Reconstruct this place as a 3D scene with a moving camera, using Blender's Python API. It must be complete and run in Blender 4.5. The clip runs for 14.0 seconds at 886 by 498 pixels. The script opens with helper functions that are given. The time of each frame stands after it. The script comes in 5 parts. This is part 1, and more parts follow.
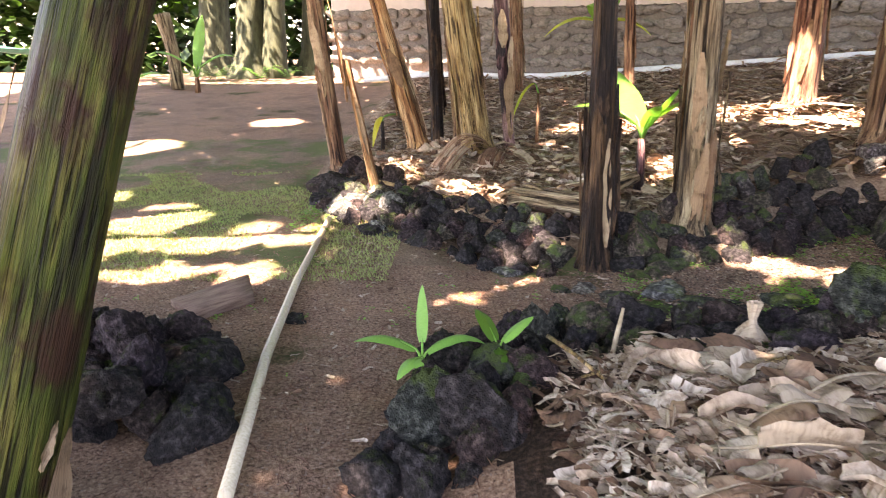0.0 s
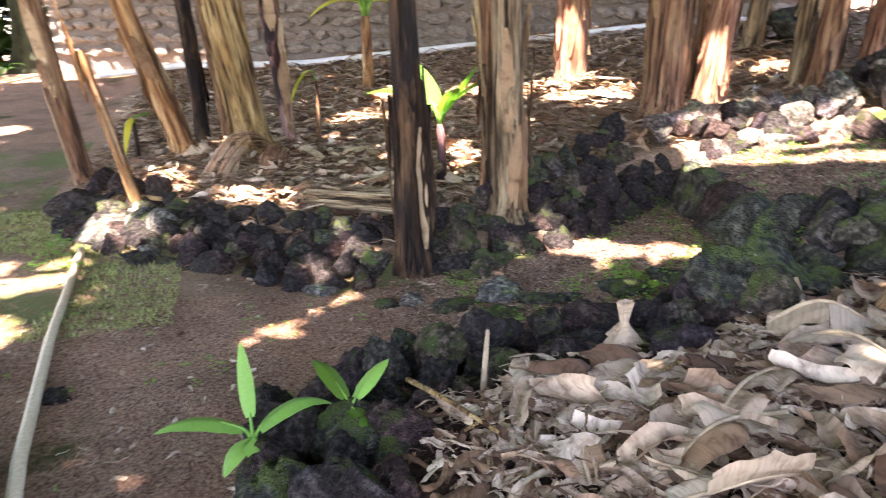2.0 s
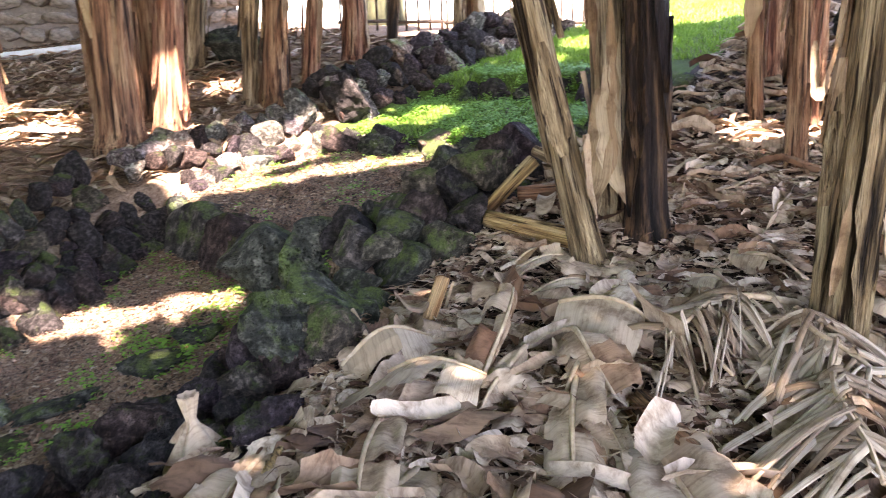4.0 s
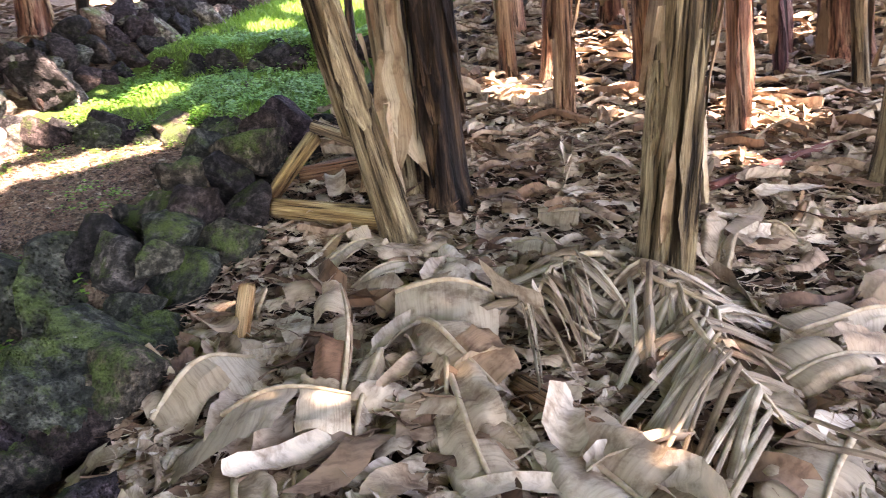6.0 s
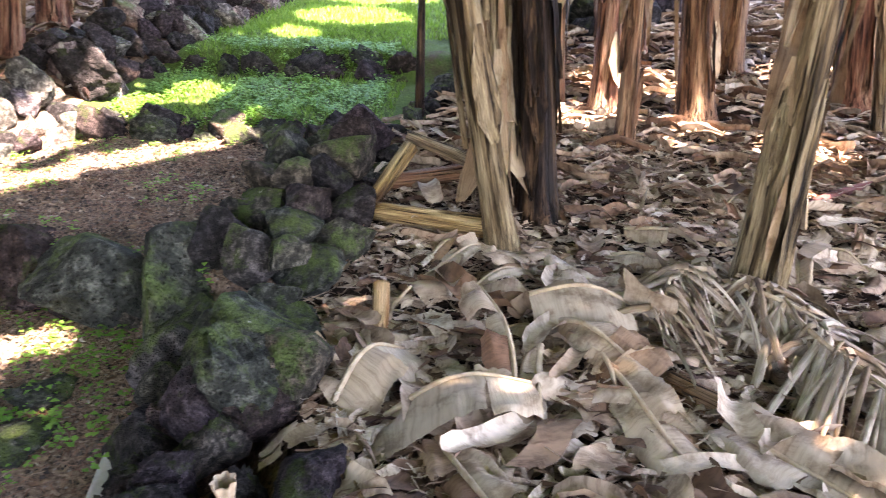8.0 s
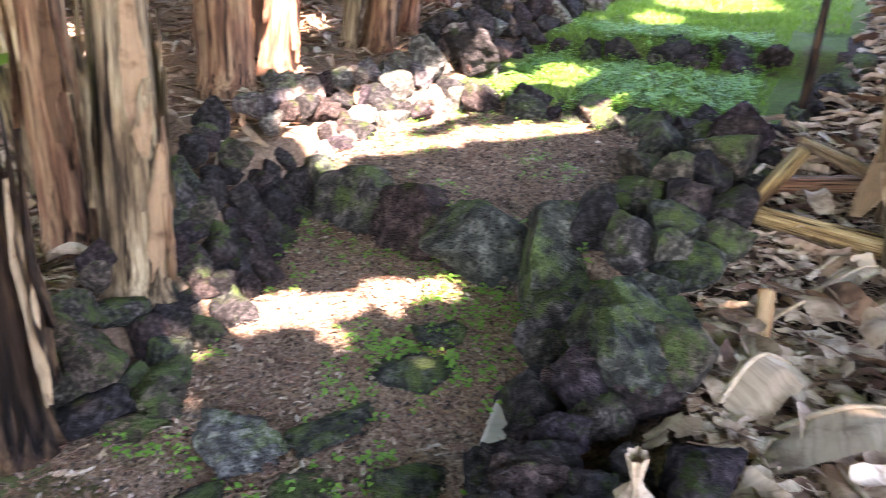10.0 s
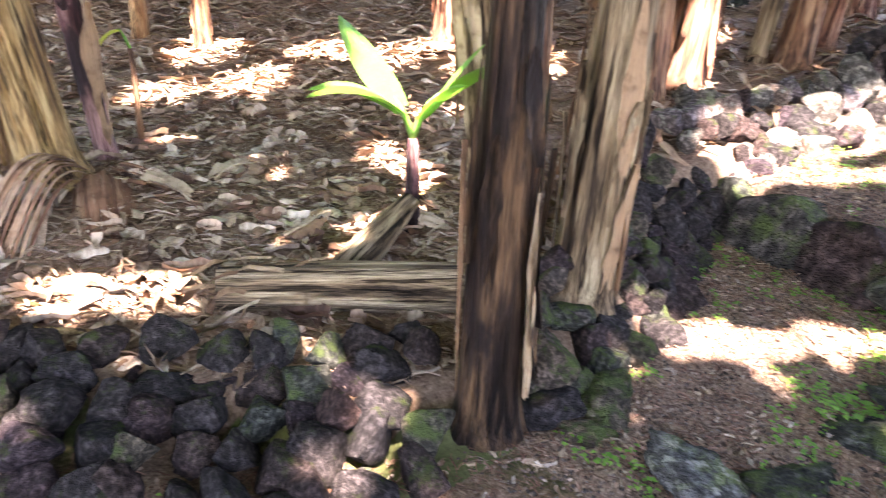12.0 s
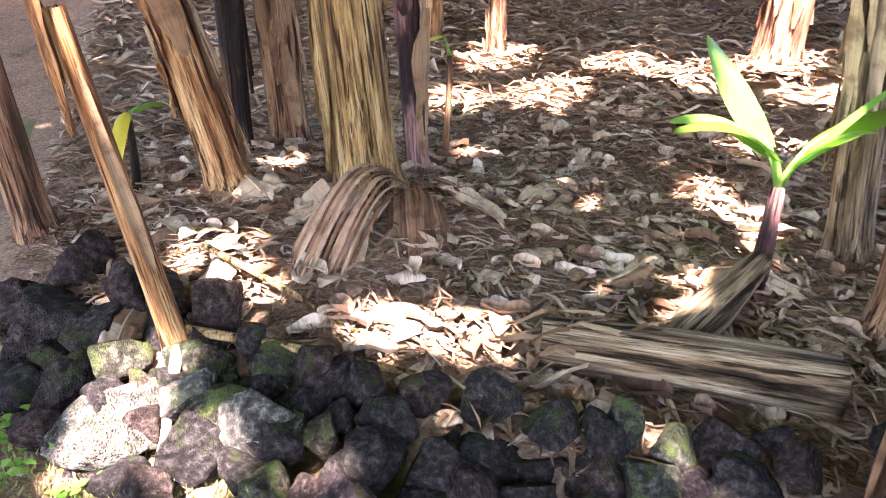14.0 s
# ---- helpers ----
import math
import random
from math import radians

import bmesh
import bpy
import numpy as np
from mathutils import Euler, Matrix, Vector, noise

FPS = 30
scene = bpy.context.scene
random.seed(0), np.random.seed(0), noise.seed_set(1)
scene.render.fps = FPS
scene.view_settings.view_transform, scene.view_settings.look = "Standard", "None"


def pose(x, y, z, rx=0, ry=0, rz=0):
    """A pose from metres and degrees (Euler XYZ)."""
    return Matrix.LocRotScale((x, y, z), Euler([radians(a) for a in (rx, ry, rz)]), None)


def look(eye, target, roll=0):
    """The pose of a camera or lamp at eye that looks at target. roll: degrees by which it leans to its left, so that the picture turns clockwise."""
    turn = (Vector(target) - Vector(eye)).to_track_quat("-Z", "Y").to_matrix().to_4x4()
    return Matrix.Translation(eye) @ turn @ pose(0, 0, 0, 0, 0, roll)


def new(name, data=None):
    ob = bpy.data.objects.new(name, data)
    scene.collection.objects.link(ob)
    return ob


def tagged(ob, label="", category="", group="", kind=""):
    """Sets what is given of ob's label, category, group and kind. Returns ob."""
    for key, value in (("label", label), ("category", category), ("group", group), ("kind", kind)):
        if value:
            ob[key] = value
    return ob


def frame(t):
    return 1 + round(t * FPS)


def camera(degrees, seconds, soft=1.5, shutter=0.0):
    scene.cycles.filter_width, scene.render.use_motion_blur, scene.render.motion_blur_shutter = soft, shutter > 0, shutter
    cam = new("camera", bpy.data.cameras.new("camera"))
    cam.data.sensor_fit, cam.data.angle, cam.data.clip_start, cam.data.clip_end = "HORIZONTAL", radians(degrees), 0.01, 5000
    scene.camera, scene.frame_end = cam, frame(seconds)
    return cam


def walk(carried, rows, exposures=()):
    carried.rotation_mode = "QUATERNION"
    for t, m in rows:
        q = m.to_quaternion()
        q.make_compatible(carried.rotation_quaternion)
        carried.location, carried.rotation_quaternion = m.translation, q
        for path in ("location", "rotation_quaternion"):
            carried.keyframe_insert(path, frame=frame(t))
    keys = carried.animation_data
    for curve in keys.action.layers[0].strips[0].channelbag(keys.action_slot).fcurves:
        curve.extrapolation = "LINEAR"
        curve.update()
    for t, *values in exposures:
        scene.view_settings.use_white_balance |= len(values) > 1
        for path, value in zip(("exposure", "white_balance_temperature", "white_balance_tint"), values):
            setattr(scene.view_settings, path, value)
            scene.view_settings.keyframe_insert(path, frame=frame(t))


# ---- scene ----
cam = camera(62.8, 14.0, 1.0, 0.3)
PATH = [
    (0, (0.307, 0.183, 1.287), (0.201, 2.108, 0.753), 0.4),
    (0.5, (0.312, 0.372, 1.266), (0.128, 2.299, 0.766), -0.7),
    (1, (0.286, 0.55, 1.256), (0.186, 2.482, 0.748), -0.2),
    (1.5, (0.156, 0.717, 1.264), (0.337, 2.641, 0.749), 0.2),
    (2, (0.116, 0.862, 1.25), (0.629, 2.709, 0.679), -1.2),
    (2.5, (0.212, 1.037, 1.297), (1.026, 2.769, 0.716), -2.9),
    (3, (0.249, 1.177, 1.253), (1.458, 2.677, 0.715), -1.4),
    (3.5, (0.209, 1.355, 1.262), (1.705, 2.564, 0.715), -1.4),
    (4, (0.22, 1.485, 1.24), (1.853, 2.499, 0.687), -1.9),
    (4.2, (0.267, 1.574, 1.228), (1.951, 2.509, 0.69), -2.1),
    (6.3, (0.405, 1.975, 1.219), (2.277, 2.176, 0.544), -2.6),
    (6.5, (0.397, 2.011, 1.216), (2.275, 2.152, 0.543), -1.9),
    (7, (0.319, 2.271, 1.203), (2.212, 2.236, 0.557), 1.4),
    (7.2, (0.273, 2.377, 1.208), (2.172, 2.324, 0.581), 2.2),
    (9.3, (-0.049, 2.791, 1.354), (1.769, 3.276, 0.676), 1.3),
    (9.5, (-0.069, 2.817, 1.356), (1.729, 3.36, 0.67), 1.9),
    (10, (-0.057, 2.984, 1.308), (1.627, 3.799, 0.602), 2.9),
    (10.5, (-0.055, 3.084, 1.322), (1.469, 4.133, 0.562), 2.0),
    (11, (-0.211, 3.237, 1.364), (1.25, 4.368, 0.598), 1.9),
    (11.5, (-0.377, 3.368, 1.379), (0.971, 4.638, 0.624), 2.1),
    (12, (-0.425, 3.459, 1.375), (0.765, 4.885, 0.631), 2.2),
    (12.5, (-0.41, 3.62, 1.372), (0.483, 5.249, 0.63), 0.1),
    (13, (-0.414, 3.754, 1.368), (0.32, 5.444, 0.591), -1.0),
    (13.5, (-0.554, 3.931, 1.381), (0.162, 5.626, 0.598), 1.5),
    (14, (-0.592, 4.086, 1.377), (0.092, 5.802, 0.61), 3.1),
]
walk(cam, [(t, look(eye, target, roll)) for t, eye, target, roll in PATH], [(0, 3.86, 7700, 30), (2.5, 3.9, 7250, 30), (4, 3.92, 7350, 30), (6.5, 4.06, 7450, 31), (9.8, 4.34, 7000, 31), (11.2, 4.36, 7050, 32), (14, 4.08, 6850, 34)])

# ---- light ----
SUN = Vector((-0.30, -0.38, 0.87)).normalized()          # towards the sun
world = bpy.data.worlds.new("sky")
scene.world = world
world.use_nodes = True
sky = world.node_tree.nodes.new("ShaderNodeTexSky")
sky.sky_type, sky.sun_disc = "NISHITA", False
sky.sun_elevation, sky.sun_rotation = math.asin(SUN.z), math.atan2(SUN.x, SUN.y)
world.node_tree.links.new(sky.outputs[0], world.node_tree.nodes["Background"].inputs[0])
world.node_tree.nodes["Background"].inputs[1].default_value = 0.12
sun = new("sun", bpy.data.lights.new("sun", "SUN"))
sun.data.energy, sun.data.angle, sun.data.color = 5.0, radians(0.6), (1.0, 0.93, 0.83)
sun.matrix_world = look(SUN * 40, (0, 0, 0))


# ---- materials ----
def shader(name, rough=0.8, spec=0.3):
    m = bpy.data.materials.new(name)
    m.use_nodes = True
    nt = m.node_tree
    b = nt.nodes["Principled BSDF"]
    b.inputs["Roughness"].default_value = rough
    b.inputs["Specular IOR Level"].default_value = spec
    return m, nt, b


def coords(nt, scale, kind="Object"):
    tc = nt.nodes.new("ShaderNodeTexCoord")
    mp = nt.nodes.new("ShaderNodeMapping")
    mp.inputs["Scale"].default_value = scale
    nt.links.new(tc.outputs[kind], mp.inputs[0])
    return mp.outputs[0]


def noise_tex(nt, vec, scale, detail=6, rough=0.6, offset=None):
    n = nt.nodes.new("ShaderNodeTexNoise")
    n.inputs["Scale"].default_value, n.inputs["Detail"].default_value, n.inputs["Roughness"].default_value = scale, detail, rough
    if offset is not None:
        add = nt.nodes.new("ShaderNodeVectorMath")
        nt.links.new(vec, add.inputs[0])
        nt.links.new(offset, add.inputs[1])
        vec = add.outputs[0]
    nt.links.new(vec, n.inputs["Vector"])
    return n.outputs["Fac"]


def ramp(nt, fac, stops):
    r = nt.nodes.new("ShaderNodeValToRGB")
    e = r.color_ramp.elements
    while len(e) < len(stops):
        e.new(0.5)
    for k, (p, c) in enumerate(stops):
        e[k].position, e[k].color = p, (*c, 1)
    nt.links.new(fac, r.inputs[0])
    return r.outputs[0]


def mixc(nt, fac, a, b, mode="MIX"):
    x = nt.nodes.new("ShaderNodeMix")
    x.data_type, x.blend_type = "RGBA", mode
    for sock, v in ((x.inputs[0], fac), (x.inputs[6], a), (x.inputs[7], b)):
        if isinstance(v, (int, float)):
            sock.default_value = v
        elif isinstance(v, tuple):
            sock.default_value = (*v, 1)
        else:
            nt.links.new(v, sock)
    return x.outputs[2]


def bump(nt, b, height, strength, dist):
    n = nt.nodes.new("ShaderNodeBump")
    n.inputs["Strength"].default_value, n.inputs["Distance"].default_value = strength, dist
    nt.links.new(height, n.inputs["Height"])
    nt.links.new(n.outputs[0], b.inputs["Normal"])


def rnd(nt, island=False):
    if island:
        return nt.nodes.new("ShaderNodeNewGeometry").outputs["Random Per Island"]
    return nt.nodes.new("ShaderNodeObjectInfo").outputs["Random"]


def scaled(nt, v, k):
    m = nt.nodes.new("ShaderNodeMath")
    m.operation = "MULTIPLY"
    nt.links.new(v, m.inputs[0])
    m.inputs[1].default_value = k
    return m.outputs[0]


def mat_stem(name, dark, mid, light, rough=0.62, blotch=None):
    """Fibrous banana pseudostem: long streaks along the stem, blotches, raised fibres."""
    m, nt, b = shader(name, rough, 0.15)
    off = scaled(nt, rnd(nt), 37.0)
    fine = noise_tex(nt, coords(nt, (1, 1, 0.035)), 95, 5, 0.65, off)
    wide = noise_tex(nt, coords(nt, (1, 1, 0.10)), 17, 5, 0.6, off)
    patch = noise_tex(nt, coords(nt, (1, 1, 0.5)), 5.5, 5, 0.6, off)
    col = ramp(nt, wide, [(0.36, dark), (0.48, mid), (0.60, light)])
    streak = ramp(nt, fine, [(0.33, (0.14, 0.11, 0.10)), (0.47, (0.8, 0.78, 0.76)), (0.6, (1.1, 1.08, 1.05)), (0.75, (1.35, 1.3, 1.2))])
    col = mixc(nt, 0.9, col, streak, "MULTIPLY")
    thread = noise_tex(nt, coords(nt, (1, 1, 0.02)), 260, 3, 0.6, off)
    split = noise_tex(nt, coords(nt, (1, 1, 0.045)), 42, 4, 0.55, off)
    col = mixc(nt, 0.8, col, ramp(nt, thread, [(0.36, (0.45, 0.42, 0.4)), (0.55, (1.05, 1.05, 1.05))]), "MULTIPLY")
    col = mixc(nt, 0.95, col, ramp(nt, split, [(0.385, (0.10, 0.08, 0.07)), (0.43, (1, 1, 1))]), "MULTIPLY")
    if blotch:
        col = mixc(nt, ramp(nt, patch, [(0.50, (0, 0, 0)), (0.60, (1, 1, 1))]), col, mixc(nt, 0.8, blotch, streak, "MULTIPLY"))
    nt.links.new(col, b.inputs["Base Color"])
    h = mixc(nt, 0.45, ramp(nt, fine, [(0.3, (0, 0, 0)), (0.7, (1, 1, 1))]), ramp(nt, wide, [(0.3, (0, 0, 0)), (0.7, (1, 1, 1))]))
    h = mixc(nt, 0.4, h, ramp(nt, split, [(0.37, (0, 0, 0)), (0.45, (1, 1, 1))]))
    bump(nt, b, h, 1.0, 0.025)
    return m


def mat_rock(name, base, light, moss, mossy, lichen):
    """Pitted lava stone: crevice shade in the colour, dark clinker grain, moss on the upper faces of some stones, pale
    lichen.
    """
    m, nt, b = shader(name, 0.92, 0.12)
    off = scaled(nt, rnd(nt), 53.0)
    v = coords(nt, (1, 1, 1))
    big = noise_tex(nt, v, 2.2, 5, 0.6, off)
    mid = noise_tex(nt, v, 4.5, 6, 0.62, off)
    grain = noise_tex(nt, v, 26, 6, 0.7, off)
    # the low stop paints crevice shade into the hollows of the bump
    col = ramp(nt, mid, [(0.32, tuple(c * 0.35 for c in base)), (0.5, base), (0.72, light)])
    col = mixc(nt, 0.85, col, ramp(nt, grain, [(0.34, (0.35, 0.33, 0.32)), (0.5, (0.95, 0.95, 0.95)), (0.68, (1.5, 1.45, 1.4))]), "MULTIPLY")
    tint = ramp(nt, rnd(nt), [(0.0, (0.75, 0.8, 0.85)), (0.45, (1, 1, 1)), (0.75, (1.3, 1.05, 0.98)), (0.9, (1.1, 1.0, 1.2)), (1.0, (1.7, 1.2, 1.05))])
    col = mixc(nt, 1.0, col, tint, "MULTIPLY")
    up = nt.nodes.new("ShaderNodeSeparateXYZ")
    nt.links.new(nt.nodes.new("ShaderNodeNewGeometry").outputs["Normal"], up.inputs[0])
    lift = nt.nodes.new("ShaderNodeMath")
    lift.operation = "MULTIPLY_ADD"
    nt.links.new(up.outputs[2], lift.inputs[0])
    lift.inputs[1].default_value = 0.10
    nt.links.new(noise_tex(nt, v, 1.1, 7, 0.7, off), lift.inputs[2])
    green = ramp(nt, grain, [(0.32, tuple(c * 0.35 for c in moss)), (0.5, moss), (0.68, tuple(c * 1.5 for c in moss))])
    mfac = ramp(nt, lift.outputs[0], [(mossy, (0, 0, 0)), (min(mossy + 0.12, 1), (1, 1, 1))])
    col = mixc(nt, mfac, col, green)
    if lichen:
        col = mixc(nt, ramp(nt, big, [(lichen, (0, 0, 0)), (lichen + 0.05, (0.8, 0.8, 0.8))]), col, (0.42, 0.41, 0.34))
    nt.links.new(col, b.inputs["Base Color"])
    vor = nt.nodes.new("ShaderNodeTexVoronoi")
    vor.inputs["Scale"].default_value = 17
    nt.links.new(v, vor.inputs["Vector"])
    pits = ramp(nt, vor.outputs["Distance"], [(0.12, (0, 0, 0)), (0.4, (1, 1, 1))])
    bump(nt, b, mixc(nt, 0.5, pits, mixc(nt, 0.5, grain, mid)), 1.0, 0.06)
    return m


def mat_leaf_dry(name, stops, island=True, fibres=(34, 1.6), rough=0.75, relief=0.5, streak=0.85):
    m, nt, b = shader(name, rough, 0.25)
    r = rnd(nt, island)
    col = ramp(nt, r, stops)
    u = coords(nt, (1, 1, 1), "UV")
    mp = nt.nodes.new("ShaderNodeMapping")
    mp.inputs["Scale"].default_value = (*fibres, 1)
    nt.links.new(u, mp.inputs[0])
    rib = noise_tex(nt, mp.outputs[0], 1.0, 4, 0.6, scaled(nt, r, 91))
    blot = noise_tex(nt, coords(nt, (1, 1, 1)), 9, 6, 0.65)
    col = mixc(nt, streak, col, ramp(nt, rib, [(0.32, (0.36, 0.31, 0.27)), (0.5, (0.85, 0.84, 0.83)), (0.7, (1.08, 1.06, 1.03))]), "MULTIPLY")
    col = mixc(nt, 0.8, col, ramp(nt, blot, [(0.36, (0.34, 0.27, 0.22)), (0.5, (0.92, 0.9, 0.88)), (0.66, (1.08, 1.06, 1.04))]), "MULTIPLY")
    nt.links.new(col, b.inputs["Base Color"])
    bump(nt, b, rib, relief, 0.006)
    b.inputs["Subsurface Weight"].default_value = 0.0
    return m


def mat_green(name, a, c, shine=0.45, island=False):
    m, nt, b = shader(name, shine, 0.4)
    u = nt.nodes.new("ShaderNodeMapping")
    u.inputs["Scale"].default_value = (2, 70, 1)
    nt.links.new(coords(nt, (1, 1, 1), "UV"), u.inputs[0])
    rib = noise_tex(nt, u.outputs[0], 1.2, 3, 0.6)
    col = mixc(nt, ramp(nt, rnd(nt, island), [(0, (0, 0, 0)), (1, (1, 1, 1))]), a, c)
    col = mixc(nt, 0.5, col, ramp(nt, rib, [(0.3, (0.65, 0.7, 0.6)), (0.7, (1.2, 1.2, 1.1))]), "MULTIPLY")
    nt.links.new(col, b.inputs["Base Color"])
    out = nt.nodes["Material Output"]
    tr = nt.nodes.new("ShaderNodeBsdfTranslucent")
    nt.links.new(mixc(nt, 1.0, col, (1.3, 1.5, 0.6), "MULTIPLY"), tr.inputs[0])
    mx = nt.nodes.new("ShaderNodeMixShader")
    mx.inputs[0].default_value = 0.35
    nt.links.new(b.outputs[0], mx.inputs[1])
    nt.links.new(tr.outputs[0], mx.inputs[2])
    nt.links.new(mx.outputs[0], out.inputs[0])
    bump(nt, b, rib, 0.3, 0.004)
    return m


def mat_ground(name, stops, patch=None, patch_at=0.55, fine=70, wide=1.6, bdist=0.02, fleck=None):
    """Soil, mulch or turf: crumbs, needles and wide blotches."""
    m, nt, b = shader(name, 0.95, 0.15)
    v = coords(nt, (1, 1, 1))
    g = noise_tex(nt, v, fine, 8, 0.72)
    w = noise_tex(nt, v, wide, 6, 0.6)
    col = ramp(nt, g, stops)
    col = mixc(nt, 0.8, col, ramp(nt, w, [(0.32, (0.6, 0.58, 0.56)), (0.5, (1, 1, 1)), (0.68, (1.25, 1.18, 1.1))]), "MULTIPLY")
    if fleck:
        vo = nt.nodes.new("ShaderNodeTexVoronoi")
        vo.inputs["Scale"].default_value = 48
        nt.links.new(v, vo.inputs["Vector"])
        few = nt.nodes.new("ShaderNodeSeparateColor")
        nt.links.new(vo.outputs["Color"], few.inputs[0])
        spot = mixc(nt, 1.0, ramp(nt, vo.outputs["Distance"], [(0.22, (1, 1, 1)), (0.34, (0, 0, 0))]), ramp(nt, few.outputs[0], [(0.72, (0, 0, 0)), (0.78, (1, 1, 1))]), "MULTIPLY")
        col = mixc(nt, spot, col, fleck)
    if patch:
        n2 = noise_tex(nt, v, 1.1, 8, 0.68)
        col = mixc(nt, ramp(nt, n2, [(patch_at, (0, 0, 0)), (patch_at + 0.1, (1, 1, 1))]), col, ramp(nt, g, [(0.3, tuple(c * 0.5 for c in patch)), (0.7, patch)]))
    nt.links.new(col, b.inputs["Base Color"])
    bump(nt, b, g, 0.9, bdist)
    return m


def mat_plain(name, a, c, scale=8, rough=0.7, bumpy=0.3, stretch=(1, 1, 1), spec=0.3):
    m, nt, b = shader(name, rough, spec)
    n = noise_tex(nt, coords(nt, stretch), scale, 7, 0.65)
    nt.links.new(ramp(nt, n, [(0.32, a), (0.68, c)]), b.inputs["Base Color"])
    bump(nt, b, n, bumpy, 0.01)
    return m


STEM = {
    "tan": mat_stem("stem_tan", (0.10, 0.055, 0.025), (0.36, 0.24, 0.10), (0.52, 0.40, 0.20)),
    "orange": mat_stem("stem_orange", (0.13, 0.055, 0.025), (0.44, 0.23, 0.10), (0.62, 0.42, 0.22)),
    "brown": mat_stem("stem_brown", (0.06, 0.032, 0.02), (0.25, 0.13, 0.075), (0.42, 0.27, 0.16)),
    "red": mat_stem("stem_red", (0.10, 0.04, 0.03), (0.34, 0.16, 0.10), (0.52, 0.33, 0.22)),
    "grey": mat_stem("stem_grey", (0.05, 0.035, 0.022), (0.27, 0.20, 0.12), (0.45, 0.37, 0.24)),
    "dark": mat_stem("stem_dark", (0.009, 0.006, 0.005), (0.032, 0.02, 0.014), (0.13, 0.078, 0.042), 0.5, (0.014, 0.009, 0.008)),
    "purple": mat_stem("stem_purple", (0.03, 0.012, 0.016), (0.17, 0.08, 0.085), (0.42, 0.26, 0.24), 0.4, (0.03, 0.02, 0.022)),
    "olive": mat_stem("stem_olive", (0.05, 0.036, 0.018), (0.21, 0.155, 0.085), (0.37, 0.30, 0.18)),
    "green": mat_stem("stem_green", (0.018, 0.02, 0.006), (0.05, 0.07, 0.010), (0.12, 0.115, 0.026), 0.5, (0.035, 0.015, 0.008)),
}
ROCK = mat_rock("lava_stone", (0.036, 0.031, 0.030), (0.13, 0.112, 0.108), (0.05, 0.07, 0.02), 0.62, 0)
ROCK_MOSS = mat_rock("mossy_lava_stone", (0.05, 0.053, 0.043), (0.21, 0.21, 0.17), (0.085, 0.12, 0.038), 0.55, 0.69)
ROCK_PALE = mat_rock("pale_lichen_stone", (0.12, 0.115, 0.10), (0.42, 0.405, 0.36), (0.17, 0.21, 0.09), 0.60, 0.58)
SHEATH = mat_leaf_dry("dry_sheath", [(0, (0.17, 0.095, 0.05)), (0.4, (0.33, 0.22, 0.13)), (0.75, (0.46, 0.34, 0.21)), (1, (0.55, 0.45, 0.31))], island=False)
DRY = mat_leaf_dry("dry_banana_leaf", [(0, (0.17, 0.085, 0.05)), (0.2, (0.30, 0.19, 0.115)), (0.45, (0.42, 0.325, 0.225)), (0.8, (0.46, 0.375, 0.275)), (1, (0.50, 0.42, 0.32))], island=True, fibres=(1.0, 26), relief=0.5, streak=0.5)
LITTER = mat_leaf_dry("leaf_litter", [(0, (0.10, 0.055, 0.035)), (0.22, (0.26, 0.16, 0.10)), (0.45, (0.48, 0.365, 0.26)), (0.75, (0.56, 0.46, 0.35)), (1, (0.64, 0.55, 0.44))], fibres=(1.5, 9))
DRY_STRIP = mat_leaf_dry("dry_strip", [(0, (0.24, 0.17, 0.11)), (0.4, (0.40, 0.32, 0.23)), (0.8, (0.50, 0.43, 0.33)), (1, (0.58, 0.50, 0.40))], island=False, fibres=(6, 1.5))
MULCH = mat_leaf_dry("mulch_shreds", [(0, (0.15, 0.09, 0.055)), (0.3, (0.34, 0.22, 0.14)), (0.6, (0.48, 0.355, 0.25)), (0.9, (0.58, 0.47, 0.35)), (1, (0.66, 0.58, 0.48))], fibres=(5, 1.5))
RED_SHEATH = mat_leaf_dry("reddish_sheath", [(0, (0.15, 0.075, 0.045)), (0.4, (0.28, 0.155, 0.095)), (0.75, (0.40, 0.25, 0.16)), (1, (0.50, 0.36, 0.25))], island=False, fibres=(9, 1.2))
NEEDLE = mat_leaf_dry("fallen_needles", [(0, (0.15, 0.075, 0.05)), (0.5, (0.32, 0.165, 0.105)), (0.9, (0.42, 0.26, 0.175)), (1, (0.5, 0.4, 0.3))], fibres=(3, 1))
CINDER = mat_leaf_dry("lava_gravel", [(0, (0.04, 0.034, 0.03)), (0.4, (0.14, 0.11, 0.09)), (0.75, (0.25, 0.19, 0.15)), (0.92, (0.40, 0.28, 0.20)), (1, (0.55, 0.44, 0.35))], fibres=(2, 2), rough=0.95)
RIB = mat_plain("dry_midrib", (0.28, 0.2, 0.12), (0.5, 0.4, 0.27), 30, 0.7, 0.4)
LEAF = mat_green("banana_leaf", (0.07, 0.16, 0.02), (0.12, 0.22, 0.03))
LEAF_NEW = mat_green("young_banana_leaf", (0.13, 0.32, 0.06), (0.20, 0.42, 0.09))
LEAF_YELLOW = mat_green("yellowing_leaf", (0.50, 0.42, 0.04), (0.42, 0.45, 0.06))
WEED = mat_green("weed_leaf", (0.11, 0.27, 0.04), (0.22, 0.42, 0.08), 0.5, True)
GRASS = mat_green("grass_blade", (0.10, 0.20, 0.03), (0.20, 0.31, 0.07), 0.6, True)
